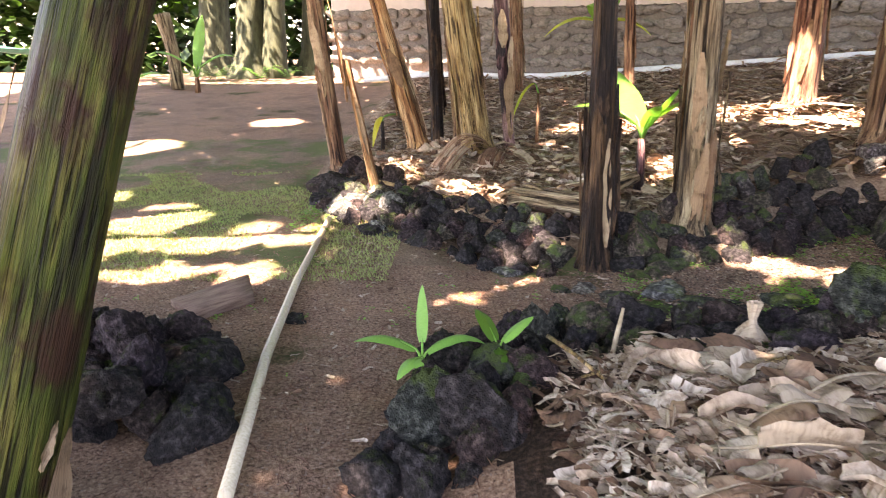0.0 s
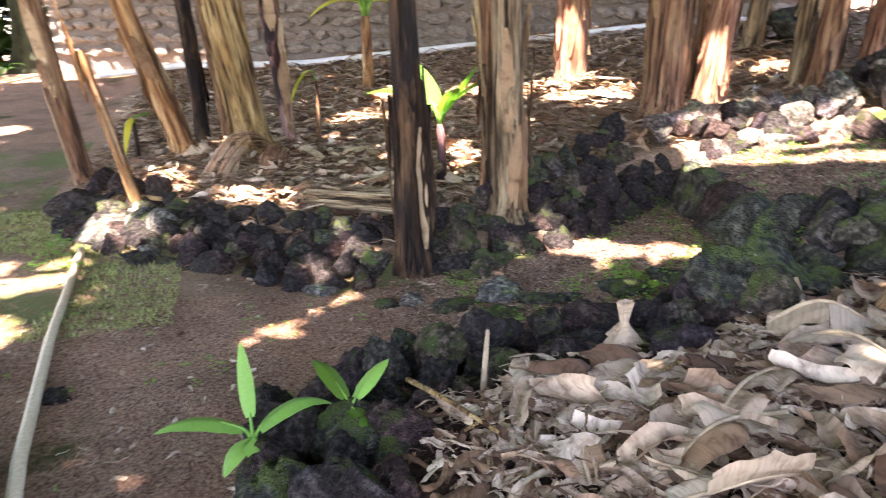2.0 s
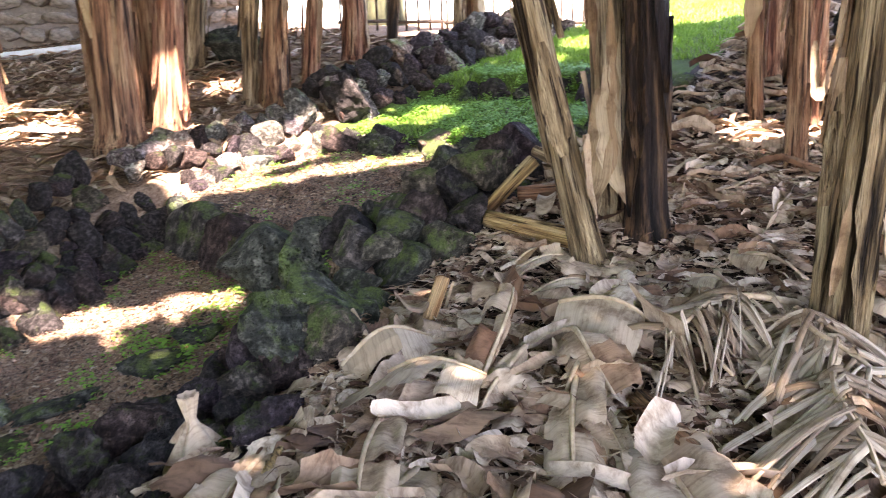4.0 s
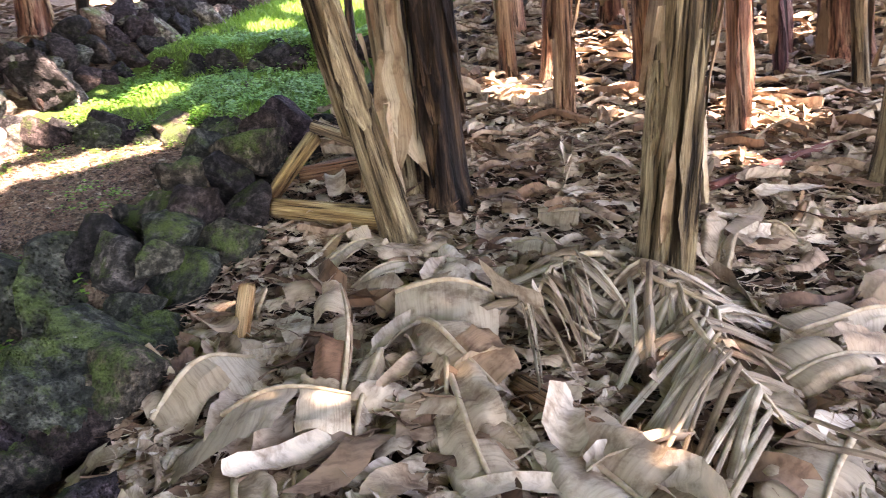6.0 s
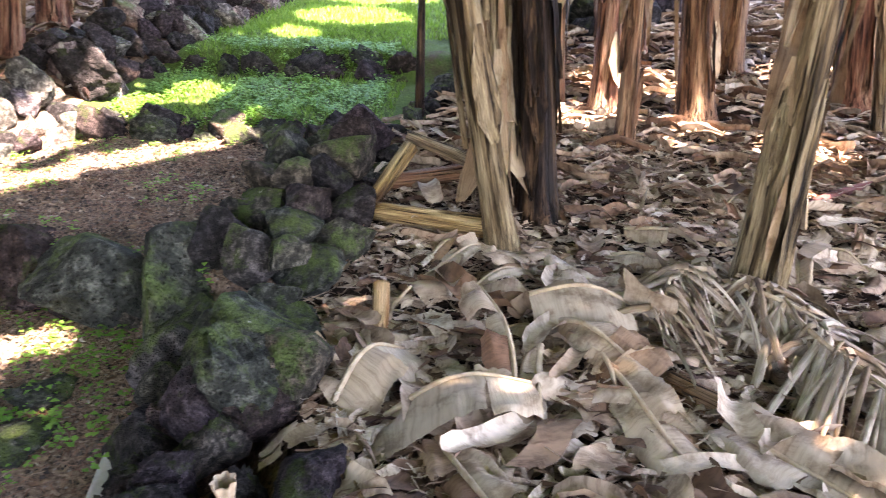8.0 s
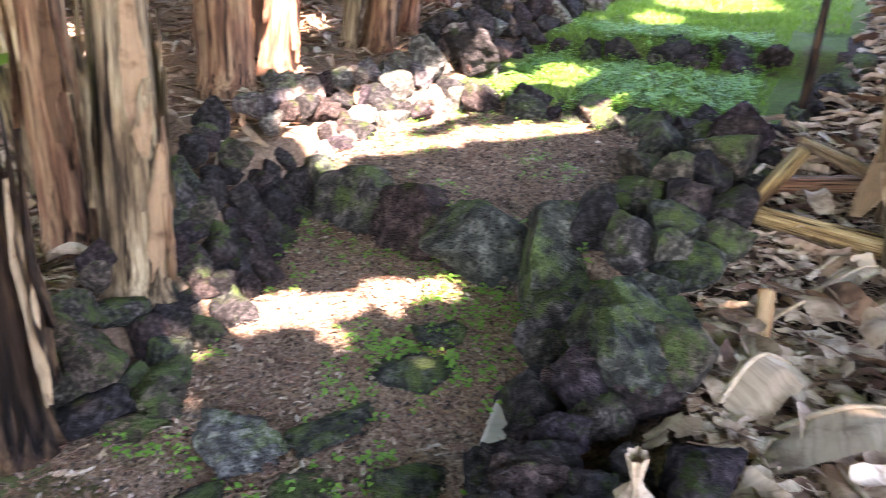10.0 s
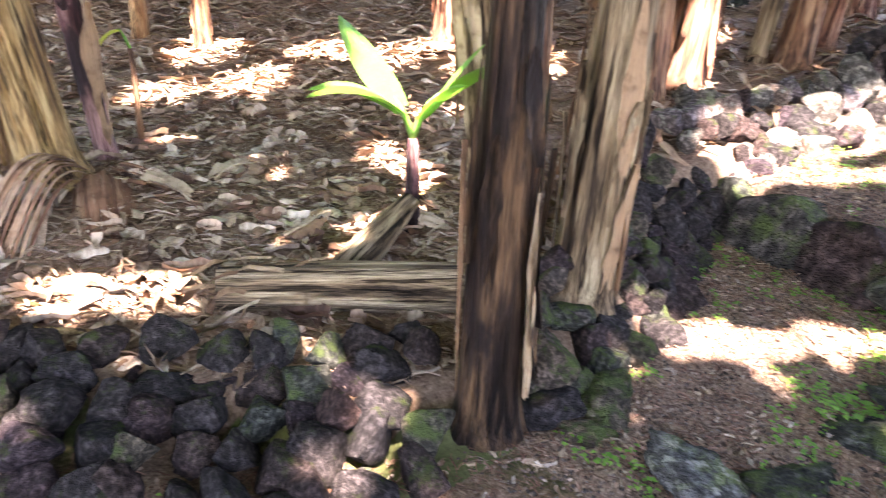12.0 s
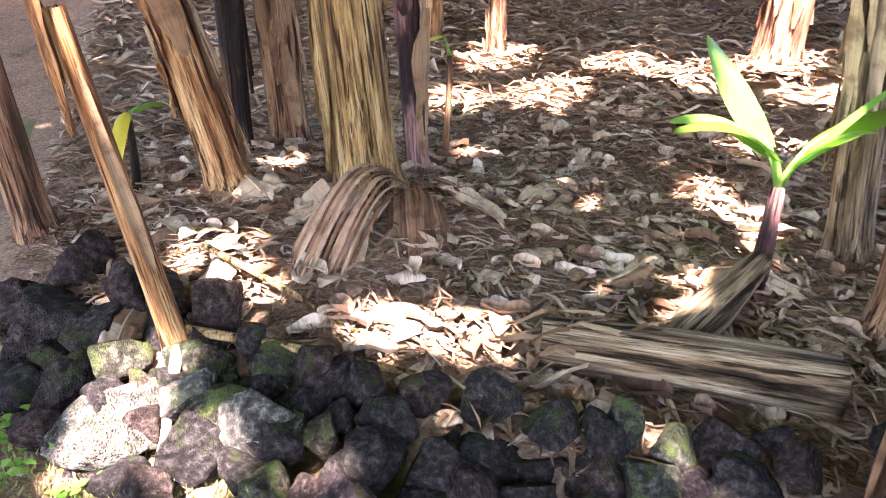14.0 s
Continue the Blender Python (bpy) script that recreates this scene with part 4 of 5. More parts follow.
# pale slab of concrete leaning on the stones
bm = bmesh.new()
bmesh.ops.create_cube(bm, size=1)
for v in bm.verts:
    v.co = (v.co.x * 0.10 * (1 + 0.25 * v.co.y), v.co.y * 0.33, v.co.z * 0.045)
bmesh.ops.subdivide_edges(bm, edges=bm.edges, cuts=5, use_grid_fill=True)
for v in bm.verts:
    v.co += 0.008 * Vector((noise.noise(v.co * 30), noise.noise(v.co * 31 + Vector((9, 0, 0))), noise.noise(v.co * 29)))
slab = part("concrete_slab", bm, CONCRETE)
slab.matrix_world = pose(1.84, 3.66, -0.08, 13, 0, -84)
tagged(slab, "pale worn concrete slab leaning against lava stones", "slab")


# ---- fallen leaves ----
def strip_rows(p, az, length, width, curl, arch, rng, n=5, w=2, lift=0.01, torn=False):
    """A dry strip lying on the ground at p, bent and twisted along its length."""
    c, s = math.cos(az), math.sin(az)
    tilt, twist, bend, ph = rng.uniform(-0.35, 0.35), rng.uniform(-0.8, 0.8), rng.uniform(-0.5, 0.5), rng.uniform(0, 6.28)
    skew = rng.uniform(-0.8, 0.8)
    rows = []
    for k in range(n + 1):
        t = k / n - 0.5
        hw = width / 2 * max(0.05, math.cos(math.pi * t * 0.95)) ** rng.uniform(0.3, 0.7)
        if torn:
            hw = width / 2 * rng.uniform(0.72, 1.0) * (0.8 if k in (0, n) else 1)
        up = lift + arch * (0.25 - t * t) * 4 + 0.05 * length * math.sin(7 * t + ph)
        side = bend * length * t * t
        a = tilt + twist * t
        row = []
        for i in range(-w, w + 1):
            u = i / w * hw
            v, z = u * math.cos(a) + side, u * math.sin(a)
            q = length * t + (skew * u + rng.uniform(-0.12, 0.12) * width if torn else 0)
            row.append((p[0] + c * q - s * v, p[1] + s * q + c * v, p[2] + up + curl * (i / w) ** 2 * width + z))
        rows.append(row)
    return rows


def scatter(name, label, count, area, length, width, mat, seed, curl=(-0.3, 0.5), arch=(0.0, 0.25), pile=0.03, w=2, keep=None, torn=False):
    rng = random.Random(seed)
    s, made = Sheet(), 0
    while made < count:
        x, y = rng.uniform(area[0], area[1]), rng.uniform(area[2], area[3])
        if keep and not keep(x, y, rng):
            continue
        L = rng.uniform(*length)
        s.grid(strip_rows((x, y, ground_z(x, y) + rng.uniform(0, pile)), rng.uniform(0, 6.28), L, rng.uniform(*width), rng.uniform(*curl), L * rng.uniform(*arch), rng, 5, w, torn=torn))
        made += 1
    ob = part(name, s.mesh(name), mat)
    return tagged(ob, label, "leaf litter", kind="stuff")


in_litter = lambda x, y, rng: y < along(EDGE_S, x) + 0.02 + 0.10 * noise.noise((x * 4, y * 4, 1)) and x > 0.50 + 0.22 * noise.noise((x * 3, y * 3, 7)) + 0.08 * rng.random()
in_bed = lambda x, y, rng: y > along(EDGE_N, x) + 0.02 and x > -1.2
in_path = lambda x, y, rng: along(EDGE_S, x) + 0.3 < y < along(EDGE_N, x) - 0.25
scatter("leaf_litter", "thick litter of beige shredded dry banana leaves", 6000, (0.45, 4.2, 0.2, 3.3), (0.03, 0.20), (0.006, 0.045), LITTER, 1, (-0.3, 0.4), (-0.03, 0.08), 0.04, keep=in_litter, torn=True)
scatter("leaf_pieces", "broken curled pieces of dry banana leaf", 380, (0.9, 3.6, 0.7, 3.1), (0.10, 0.30), (0.06, 0.14), LITTER, 13, (-0.25, 0.4), (-0.03, 0.12), 0.07, 3, in_litter, True)
scatter("leaf_flakes", "flat torn flakes of grey-brown dry banana leaf", 2000, (0.45, 4.4, 0.2, 3.2), (0.04, 0.13), (0.025, 0.07), LITTER, 14, (-0.2, 0.35), (-0.05, 0.08), 0.05, 2, in_litter, True)
scatter("leaf_shreds", "fine shreds between the dry leaves", 8000, (0.45, 4.2, 0.4, 3.3), (0.015, 0.10), (0.002, 0.010), LITTER, 12, (-0.3, 0.4), (-0.05, 0.1), 0.06, 1, in_litter)
scatter("leaf_scraps", "small dry leaf scraps on the bare soil", 420, (-2.6, 0.2, 2.6, 6.2), (0.02, 0.07), (0.008, 0.025), LITTER, 15, (-0.2, 0.35), (-0.03, 0.08), 0.004, 2, lambda x, y, rng: y < along(EDGE_N, x) - 0.35, True)
scatter("leaf_scraps", "small dry leaf scraps on the path", 2600, (0.4, 4.4, 3.45, 5.4), (0.012, 0.05), (0.006, 0.02), MULCH, 16, (-0.2, 0.35), (-0.03, 0.08), 0.004, 2, in_path, True)
scatter("leaf_litter", "dry banana leaf litter further back", 4200, (3.6, 8.0, -1.5, 3.2), (0.06, 0.35), (0.012, 0.07), LITTER, 2, (-0.5, 0.8), (-0.03, 0.12), 0.05, keep=in_litter)
scatter("mulch", "brown mulch of shredded banana fibres and leaves", 10000, (-1.2, 2.6, 5.2, 9.0), (0.03, 0.26), (0.004, 0.022), MULCH, 3, (-0.3, 0.5), (-0.03, 0.05), 0.015, 1, in_bed)
scatter("mulch", "mulch of broken leaves and stalks under the bananas", 4500, (2.2, 7.5, 5.3, 13.0), (0.10, 0.5), (0.012, 0.06), MULCH, 4, (-0.3, 0.5), (-0.02, 0.12), 0.03, 1, in_bed)
scatter("mulch", "mulch below the house", 2600, (-1.2, 3.0, 8.5, 14.5), (0.12, 0.5), (0.015, 0.06), MULCH, 5, (-0.3, 0.5), (-0.02, 0.12), 0.02, 1, in_bed)
scatter("twigs", "fine needles and leaf scraps strewn over the soil path", 9000, (0.2, 4.4, 3.3, 5.5), (0.015, 0.07), (0.002, 0.006), NEEDLE, 6, (-0.2, 0.4), (-0.02, 0.1), 0.004, 1, in_path)
scatter("twigs", "fine needles and leaf scraps strewn over bare soil", 9000, (-3.0, 0.4, 2.2, 8.0), (0.015, 0.09), (0.002, 0.007), NEEDLE, 7, (-0.2, 0.4), (-0.02, 0.1), 0.004, 1)


def dry_leaf(p0, p1, rise, left, right, seed, label="large crumpled dry banana leaf on the litter", thick=0.011, cells=0.085):
    """A big dry leaf on the ground: a stiff midrib from p0 to p1 (x, y, height over ground) and, on each side,
    a blade torn into panels. A side is (width, first angle, curl): the blade leaves the midrib at that angle
    (degrees above level) and bends by curl (degrees over its width), and comes to rest where it meets the ground."""
    rng = random.Random(seed)
    a = Vector((p0[0], p0[1], ground_z(p0[0], p0[1], False) + p0[2]))
    b = Vector((p1[0], p1[1], ground_z(p1[0], p1[1], False) + p1[2]))
    d = b - a
    L = d.length
    flat = Vector((d.x, d.y, 0)).normalized()
    side = Vector((-flat.y, flat.x, 0))
    bow, kink = rng.uniform(-0.08, 0.08) * L, rng.uniform(0, 6)
    leaf = thing("dry_leaf", Matrix.Translation(a), label, "dry leaf", "fallen banana leaves")

    def spine(t):
        p = a.lerp(b, t) + Vector((0, 0, rise * math.sin(math.pi * t) + 0.012 * math.sin(6 * t + kink))) + side * bow * math.sin(math.pi * t)
        p.z = max(p.z, ground_z(p.x, p.y, False) + 0.02)
        return p

    s = Sheet()
    for sg, (width, first, curl) in ((1, left), (-1, right)):
        if width <= 0:
            continue
        t = 0.0
        while t < 0.995:
            t1 = min(1.0, t + rng.uniform(0.5, 1.6) * cells / L * 1.6)
            if 1.0 - t1 < 0.04:
                t1 = 1.0
            ang0, bend = first + rng.gauss(0, 20), curl * rng.uniform(0.3, 1.5) + rng.gauss(0, 25)
            reach, sweep = width * rng.uniform(0.6, 1.05), rng.uniform(-0.3, 0.4)
            ripple, lay = rng.uniform(0.003, 0.012), rng.uniform(0.012, 0.05)
            n = max(3, int((t1 - t) * L / 0.022))
            rows = []
            for k in range(n + 1):
                tt = t + (t1 - t) * k / n
                p, f = spine(tt), k / n
                end = reach * (0.75 + 0.25 * math.sin(math.pi * min(1, 0.12 + 0.86 * tt))) * (1 - 0.06 * rng.random())
                twist = (f - 0.5) * rng.uniform(5, 16)
                row, v, z = [], 0.0, 0.0
                for i in range(10):
                    u = i / 9
                    w = p + side * sg * v + flat * (sweep * v + 0.012 * noise.noise((u * 3, tt * 7, seed))) + Vector((0, 0, z + ripple * math.sin(4 * u + 7 * tt + seed) * u + u * (0.035 * noise.noise((u * 2.2, tt * L * 9, seed + 2)) - 0.03 * abs(noise.noise((u * 3.5, tt * L * 16, seed + 4))))))
                    w.z = max(w.z, ground_z(w.x, w.y, False) + lay * 0.6 + 0.012 * noise.noise((w.x * 9, w.y * 9, seed)))
                    row.append(w - a)
                    ang = radians(ang0 + twist + bend * u)
                    v += math.cos(ang) * end / 9
                    z += math.sin(ang) * end / 9
                rows.append(row)
            s.grid(rows)
            t = t1
    part("blade", s.mesh("blade"), DRY, leaf)
    part("midrib", tube([spine(k / 12) - a + Vector((0, 0, 0.004)) for k in range(13)], [thick * (1 - 0.6 * k / 12) for k in range(13)], 7).mesh("midrib"), RIB, leaf, "pale stiff midrib")
    return leaf


BIG = [  # from, to (x, y, height), rise, left blade, right blade, panel length
    ((1.95, 2.92, 0.02), (2.02, 2.46, 0.13), 0.05, (0.0, -50, 0), (0.25, 5, -45), 0.22),
    ((1.92, 2.50, 0.00), (2.54, 2.62, 0.20), 0.05, (0.15, 40, -120), (0.03, -60, 0), 0.09),
    ((2.55, 2.44, 0.15), (2.45, 1.95, 0.06), 0.06, (0.16, -40, -30), (0.36, 2, -40), 0.17),
    ((2.22, 2.42, 0.12), (1.86, 2.42, 0.02), 0.02, (0.10, -35, -50), (0.11, -30, -50), 0.09),
    ((2.40, 2.34, 0.10), (2.10, 2.08, 0.06), 0.06, (0.16, 0, -70), (0.13, -40, -20), 0.14),
    ((2.36, 2.26, 0.06), (1.92, 2.20, 0.03), 0.05, (0.12, -20, -40), (0.12, -20, -60), 0.08),
    ((2.02, 3.04, 0.05), (2.34, 2.86, 0.06), 0.06, (0.04, -20, 0), (0.20, 22, -90), 0.25),
    ((2.16, 2.22, 0.06), (1.66, 2.02, 0.05), 0.04, (0.17, 20, -80), (0.12, -10, -60), 0.15),
    ((2.18, 1.40, 0.05), (2.36, 0.98, 0.09), 0.06, (0.16, 25, -115), (0.14, 30, -120), 0.25),
    ((2.48, 1.22, 0.07), (2.60, 0.90, 0.07), 0.04, (0.14, 20, -90), (0.08, -10, -60), 0.2),
    ((1.95, 1.92, 0.05), (1.55, 1.62, 0.04), 0.03, (0.18, 20, -60), (0.15, 5, -60), 0.16),
    ((2.05, 1.20, 0.05), (1.70, 1.40, 0.05), 0.03, (0.17, 15, -50), (0.17, 10, -60), 0.2),
    ((1.55, 2.92, 0.05), (1.05, 2.72, 0.03), 0.03, (0.13, 15, -50), (0.13, 25, -90), 0.12),
    ((1.85, 2.72, 0.06), (1.30, 2.42, 0.03), 0.04, (0.16, 25, -90), (0.14, 10, -70), 0.18),
    ((1.62, 2.46, 0.06), (1.15, 2.36, 0.03), 0.03, (0.14, 15, -60), (0.12, 30, -110), 0.12),
    ((1.45, 2.20, 0.05), (0.98, 2.26, 0.03), 0.03, (0.13, 15, -60), (0.15, 10, -60), 0.14),
    ((2.76, 2.86, 0.05), (3.02, 2.62, 0.06), 0.03, (0.08, 10, -40), (0.12, 20, -90), 0.1),
    ((3.02, 2.10, 0.05), (2.86, 1.84, 0.06), 0.03, (0.10, 10, -60), (0.13, 15, -60), 0.1),
    ((3.26, 1.98, 0.04), (3.10, 1.68, 0.05), 0.03, (0.10, 10, -60), (0.10, 15, -60), 0.1),
    ((2.66, 0.78, 0.04), (2.44, 0.52, 0.04), 0.03, (0.12, 10, -60), (0.12, 15, -60), 0.12),
]
for k, (pa, pb, ri, le, rg, cells) in enumerate(BIG):
    dry_leaf(pa, pb, ri, le, rg, k, cells=cells)
rng = random.Random(404)
for k in range(70):
    x, y = rng.uniform(0.75, 3.9), rng.uniform(0.6, 3.0)
    if y > along(EDGE_S, x) - 0.12:
        continue
    az, L = rng.uniform(0, 6.28), rng.uniform(0.18, 0.42)
    dry_leaf((x, y, 0.03), (x + L * math.cos(az), y + L * math.sin(az), 0.04), rng.uniform(0, 0.04), (rng.uniform(0.05, 0.12), rng.uniform(-10, 30), rng.uniform(-90, -20)), (rng.uniform(0.04, 0.11), rng.uniform(-10, 30), rng.uniform(-90, -20)), 500 + k, "torn piece of dry banana leaf lying in the litter", 0.006, 0.12)
for k, (x, y, az, L, Wd) in enumerate([(0.3, 6.1, 2.6, 0.32, 0.14), (-0.7, 6.3, 1.0, 0.5, 0.16), (-0.85, 6.2, 1.3, 0.45, 0.14), (-0.1, 6.9, 0.6, 0.5, 0.25), (0.75, 6.75, 2.5, 0.45, 0.2), (-0.2, 7.15, 2.0, 0.4, 0.25), (1.0, 6.3, 0.4, 0.3, 0.16), (1.75, 6.0, 2.4, 0.4, 0.2), (0.0, 6.55, 1.2, 0.3, 0.16), (0.95, 6.95, 0.5, 0.4, 0.2)]):
    dry_leaf((x, y, 0.03), (x + L * math.cos(az), y + L * math.sin(az), 0.05), 0.03, (Wd * 0.5, 15, -60), (Wd * 0.5, 15, -70), 200 + k, "grey-beige dry banana leaf on the mulch bed", 0.007, 0.1)


def fan(x, y, az, length, seed):
    """A collapsed frond: many narrow strips hanging from one stalk."""
    rng = random.Random(seed)
    f = thing("dry_frond", pose(x, y, ground_z(x, y, False) + 0.05, 0, 0, math.degrees(az)), "collapsed dry frond split into many narrow drooping strips", "dry leaf", "fallen banana leaves")
    rib = [(length * (t / 8 - 0.5), 0.03 * math.sin(t), 0.06 + 0.07 * math.sin(math.pi * t / 8)) for t in range(9)]
    part("midrib", tube(rib, [0.014 - 0.001 * k for k in range(9)], 6).mesh("midrib"), RIB, f, "pale stiff midrib")
    for k in range(84):
        s = Sheet()
        t = rng.random()
        side = rng.choice((-1, 1))
        o = Vector((length * (t - 0.5), 0, 0.06 + 0.07 * math.sin(math.pi * t)))
        L, wd, sweep, bow = rng.uniform(0.12, 0.38), rng.uniform(0.008, 0.028), rng.uniform(-0.5, 1.1), rng.uniform(-1, 1)
        rows = []
        for j in range(7):
            q = j / 6
            p = o + Vector((sweep * L * q, side * L * q * 0.85, 0.05 * bow * math.sin(3 * q + k) - 0.13 * q ** 1.3))
            rows.append([p + Vector((wd * 0.6 * u, wd * 0.3 * u, -abs(u) * wd * 0.8)) for u in (-1, 0, 1)])
        s.grid(rows)
        part("leaf_strip", s.mesh("leaf_strip"), DRY_STRIP, f)
    return f


scatter("leaf_scraps", "torn scraps of grey-beige dry leaf on the mulch", 1100, (-1.0, 2.6, 5.5, 8.6), (0.06, 0.2), (0.03, 0.10), LITTER, 8, (-0.4, 0.5), (-0.03, 0.08), 0.03, 2, in_bed)
fan(2.36, 1.52, 3.35, 0.85, 1)
fan(2.68, 1.86, 2.5, 0.6, 2)
fan(2.62, 1.62, 3.9, 0.5, 3)


def log(points, radii, label, mat, seed, name="banana_log"):
    rng = random.Random(seed)
    s, rows, sides = Sheet(), [], 40
    pts = [Vector(p) for p in points]
    n = 20
    for j in range(n + 1):
        f = j / n * (len(pts) - 1)
        i = min(int(f), len(pts) - 2)
        p = pts[i].lerp(pts[i + 1], f - i)
        d = (pts[i + 1] - pts[i]).normalized()
        a = d.cross(Vector((0, 0, 1))).normalized()
        b = a.cross(d)
        r = radii[i] + (radii[i + 1] - radii[i]) * (f - i)
        rows.append([p + r * (1 + 0.13 * noise.noise((2.5 * math.cos(t), 2.5 * math.sin(t), f * 0.5 + seed)) + 0.10 * noise.noise((6 * math.cos(t), 6 * math.sin(t), f * 0.6 + seed)) - 0.12 * max(0.0, noise.noise((13 * math.cos(t), 13 * math.sin(t), f * 0.4 + seed)))) * (math.cos(t) * a + 0.92 * math.sin(t) * b) for t in (2 * math.pi * k / sides for k in range(sides + 1))])
    mid0, mid1 = sum((Vector(v) for v in rows[0]), Vector()) / (sides + 1), sum((Vector(v) for v in rows[-1]), Vector()) / (sides + 1)
    rows = [[mid0 + d * 0.03] * (sides + 1)] + rows + [[mid1 - d * 0.03] * (sides + 1)]
    o = pts[0].copy()
    dirn = (pts[-1] - pts[0]).normalized()
    q = Vector((0, 0, 1)).rotation_difference(dirn).to_matrix().to_4x4()
    inv = (Matrix.Translation(o) @ q).inverted()
    s.grid([[inv @ v for v in r] for r in rows])
    ob = part(name, s.mesh(name), mat)
    ob.matrix_world = Matrix.Translation(o) @ q
    return tagged(ob, label, "fallen stem")


log([(0.55, 6.0, 0.14), (0.95, 5.78, 0.13), (1.38, 5.5, 0.11)], [0.085, 0.105, 0.115], "fallen fibrous banana stem lying along the stone edging", STEM["grey"], 1)
frayed = bpy.data.objects["banana_log"]
rng = random.Random(31)
for k in range(34):
    s = Sheet()
    p, d = Vector((0.62, 5.95, 0.15)), Vector((-0.8 + rng.uniform(-0.5, 0.5), 0.45 + rng.uniform(-0.7, 0.5), rng.uniform(-0.25, 0.35))) * rng.uniform(0.10, 0.30)
    o = p + Vector((rng.uniform(-0.05, 0.5), rng.uniform(-0.13, 0.02), rng.uniform(-0.06, 0.09)))
    w2 = rng.uniform(0.003, 0.010)
    s.grid([[o + d * t + Vector((0, 0, -0.16 * t * t * rng.uniform(0.3, 1.0))) + Vector((w2 * u * (1 - 0.7 * t), w2 * u, 0.4 * w2 * u)) for u in (-1, 0, 1)] for t in (0, 0.2, 0.4, 0.6, 0.8, 1.0)])
    fib = part("fibre", s.mesh("fibre"), SHEATH, frayed)
    fib.matrix_parent_inverse = frayed.matrix_world.inverted()
log([(1.0, 5.88, 0.10), (1.25, 5.98, 0.17), (1.55, 6.08, 0.30)], [0.07, 0.085, 0.05], "peeled curved banana sheath lying on the mulch", STEM["grey"], 2, "fallen_sheath")
log([(3.22, 3.09, 0.41), (3.13, 2.57, 0.38)], [0.045, 0.055], "short fallen stem section against a stone wall", STEM["tan"], 3)
log([(3.26, 3.05, 0.32), (3.17, 2.58, 0.29)], [0.05, 0.05], "short grey fallen stem section lying in litter", STEM["grey"], 4)
log([(3.20, 3.14, 0.40), (3.46, 2.96, 0.66)], [0.035, 0.04], "broken stem propped on others", STEM["tan"], 5)
log([(3.52, 2.98, 0.70), (3.47, 2.68, 0.60)], [0.03, 0.04], "short broken stem leaning against a banana plant", STEM["grey"], 12)
log([(3.50, 3.06, 0.48), (3.62, 2.66, 0.52)], [0.04, 0.045], "brown stem section lying beneath broken ones", STEM["brown"], 13)
log([(2.16, 2.03, 0.18), (1.82, 1.64, 0.13)], [0.055, 0.06], "dark grey-brown fallen stem lying in dry leaves", STEM["brown"], 6)
log([(3.39, 1.30, 0.42), (3.74, 0.70, 0.52)], [0.018, 0.024], "thin red-brown stalk lying on the litter", RED_STICK, 7, "fallen_stalk")
log([(2.42, 2.96, 0.12), (2.62, 2.98, 0.30)], [0.03, 0.03], "broken upright orange-brown stump", STEM["orange"], 8, "stump")
# arched fibrous sheaths at the foot of the thick tan stem
def fallen_sheath(top, foot, half, rise, count, label, seed):
    """A curved sheath split into long ragged fibre strips."""
    rng = random.Random(seed)
    t0, t1 = Vector(top), Vector(foot)
    d = t1 - t0
    side = Vector((-d.y, d.x, 0)).normalized()
    sh = thing("fallen_sheath", Matrix.Translation(t1), label, "fallen sheath")
    for k in range(count):
        u = (k + 0.5) / count * 2 - 1
        wide, end, lift = half / count * rng.uniform(1.0, 1.5), rng.uniform(0.82, 1.08), rng.uniform(-0.012, 0.012)
        rows = []
        for j in range(13):
            t = j / 12 * end
            c = t0.lerp(t1, t) - t1 + Vector((0, 0, rise * math.sin(math.pi * min(1, t * 1.1)) * (1 - 0.45 * t) + 0.05 - 0.11 * u * u + lift + 0.008 * noise.noise((t * 5, u * 9, seed))))
            c += side * (half * u * (1 + 0.25 * t) + 0.012 * noise.noise((t * 3, u * 20, seed + 3)))
            taper = 1 if t < 0.8 else max(0.15, (end - t) / (end - 0.8 + 1e-3))
            rows.append([c + side * wide * taper * q + Vector((0, 0, -0.006 * q * q)) for q in (-1, 0, 1)])
        s = Sheet()
        s.grid(rows)
        part("fibre_strip", s.mesh("fibre_strip"), RED_SHEATH, sh)
    return sh


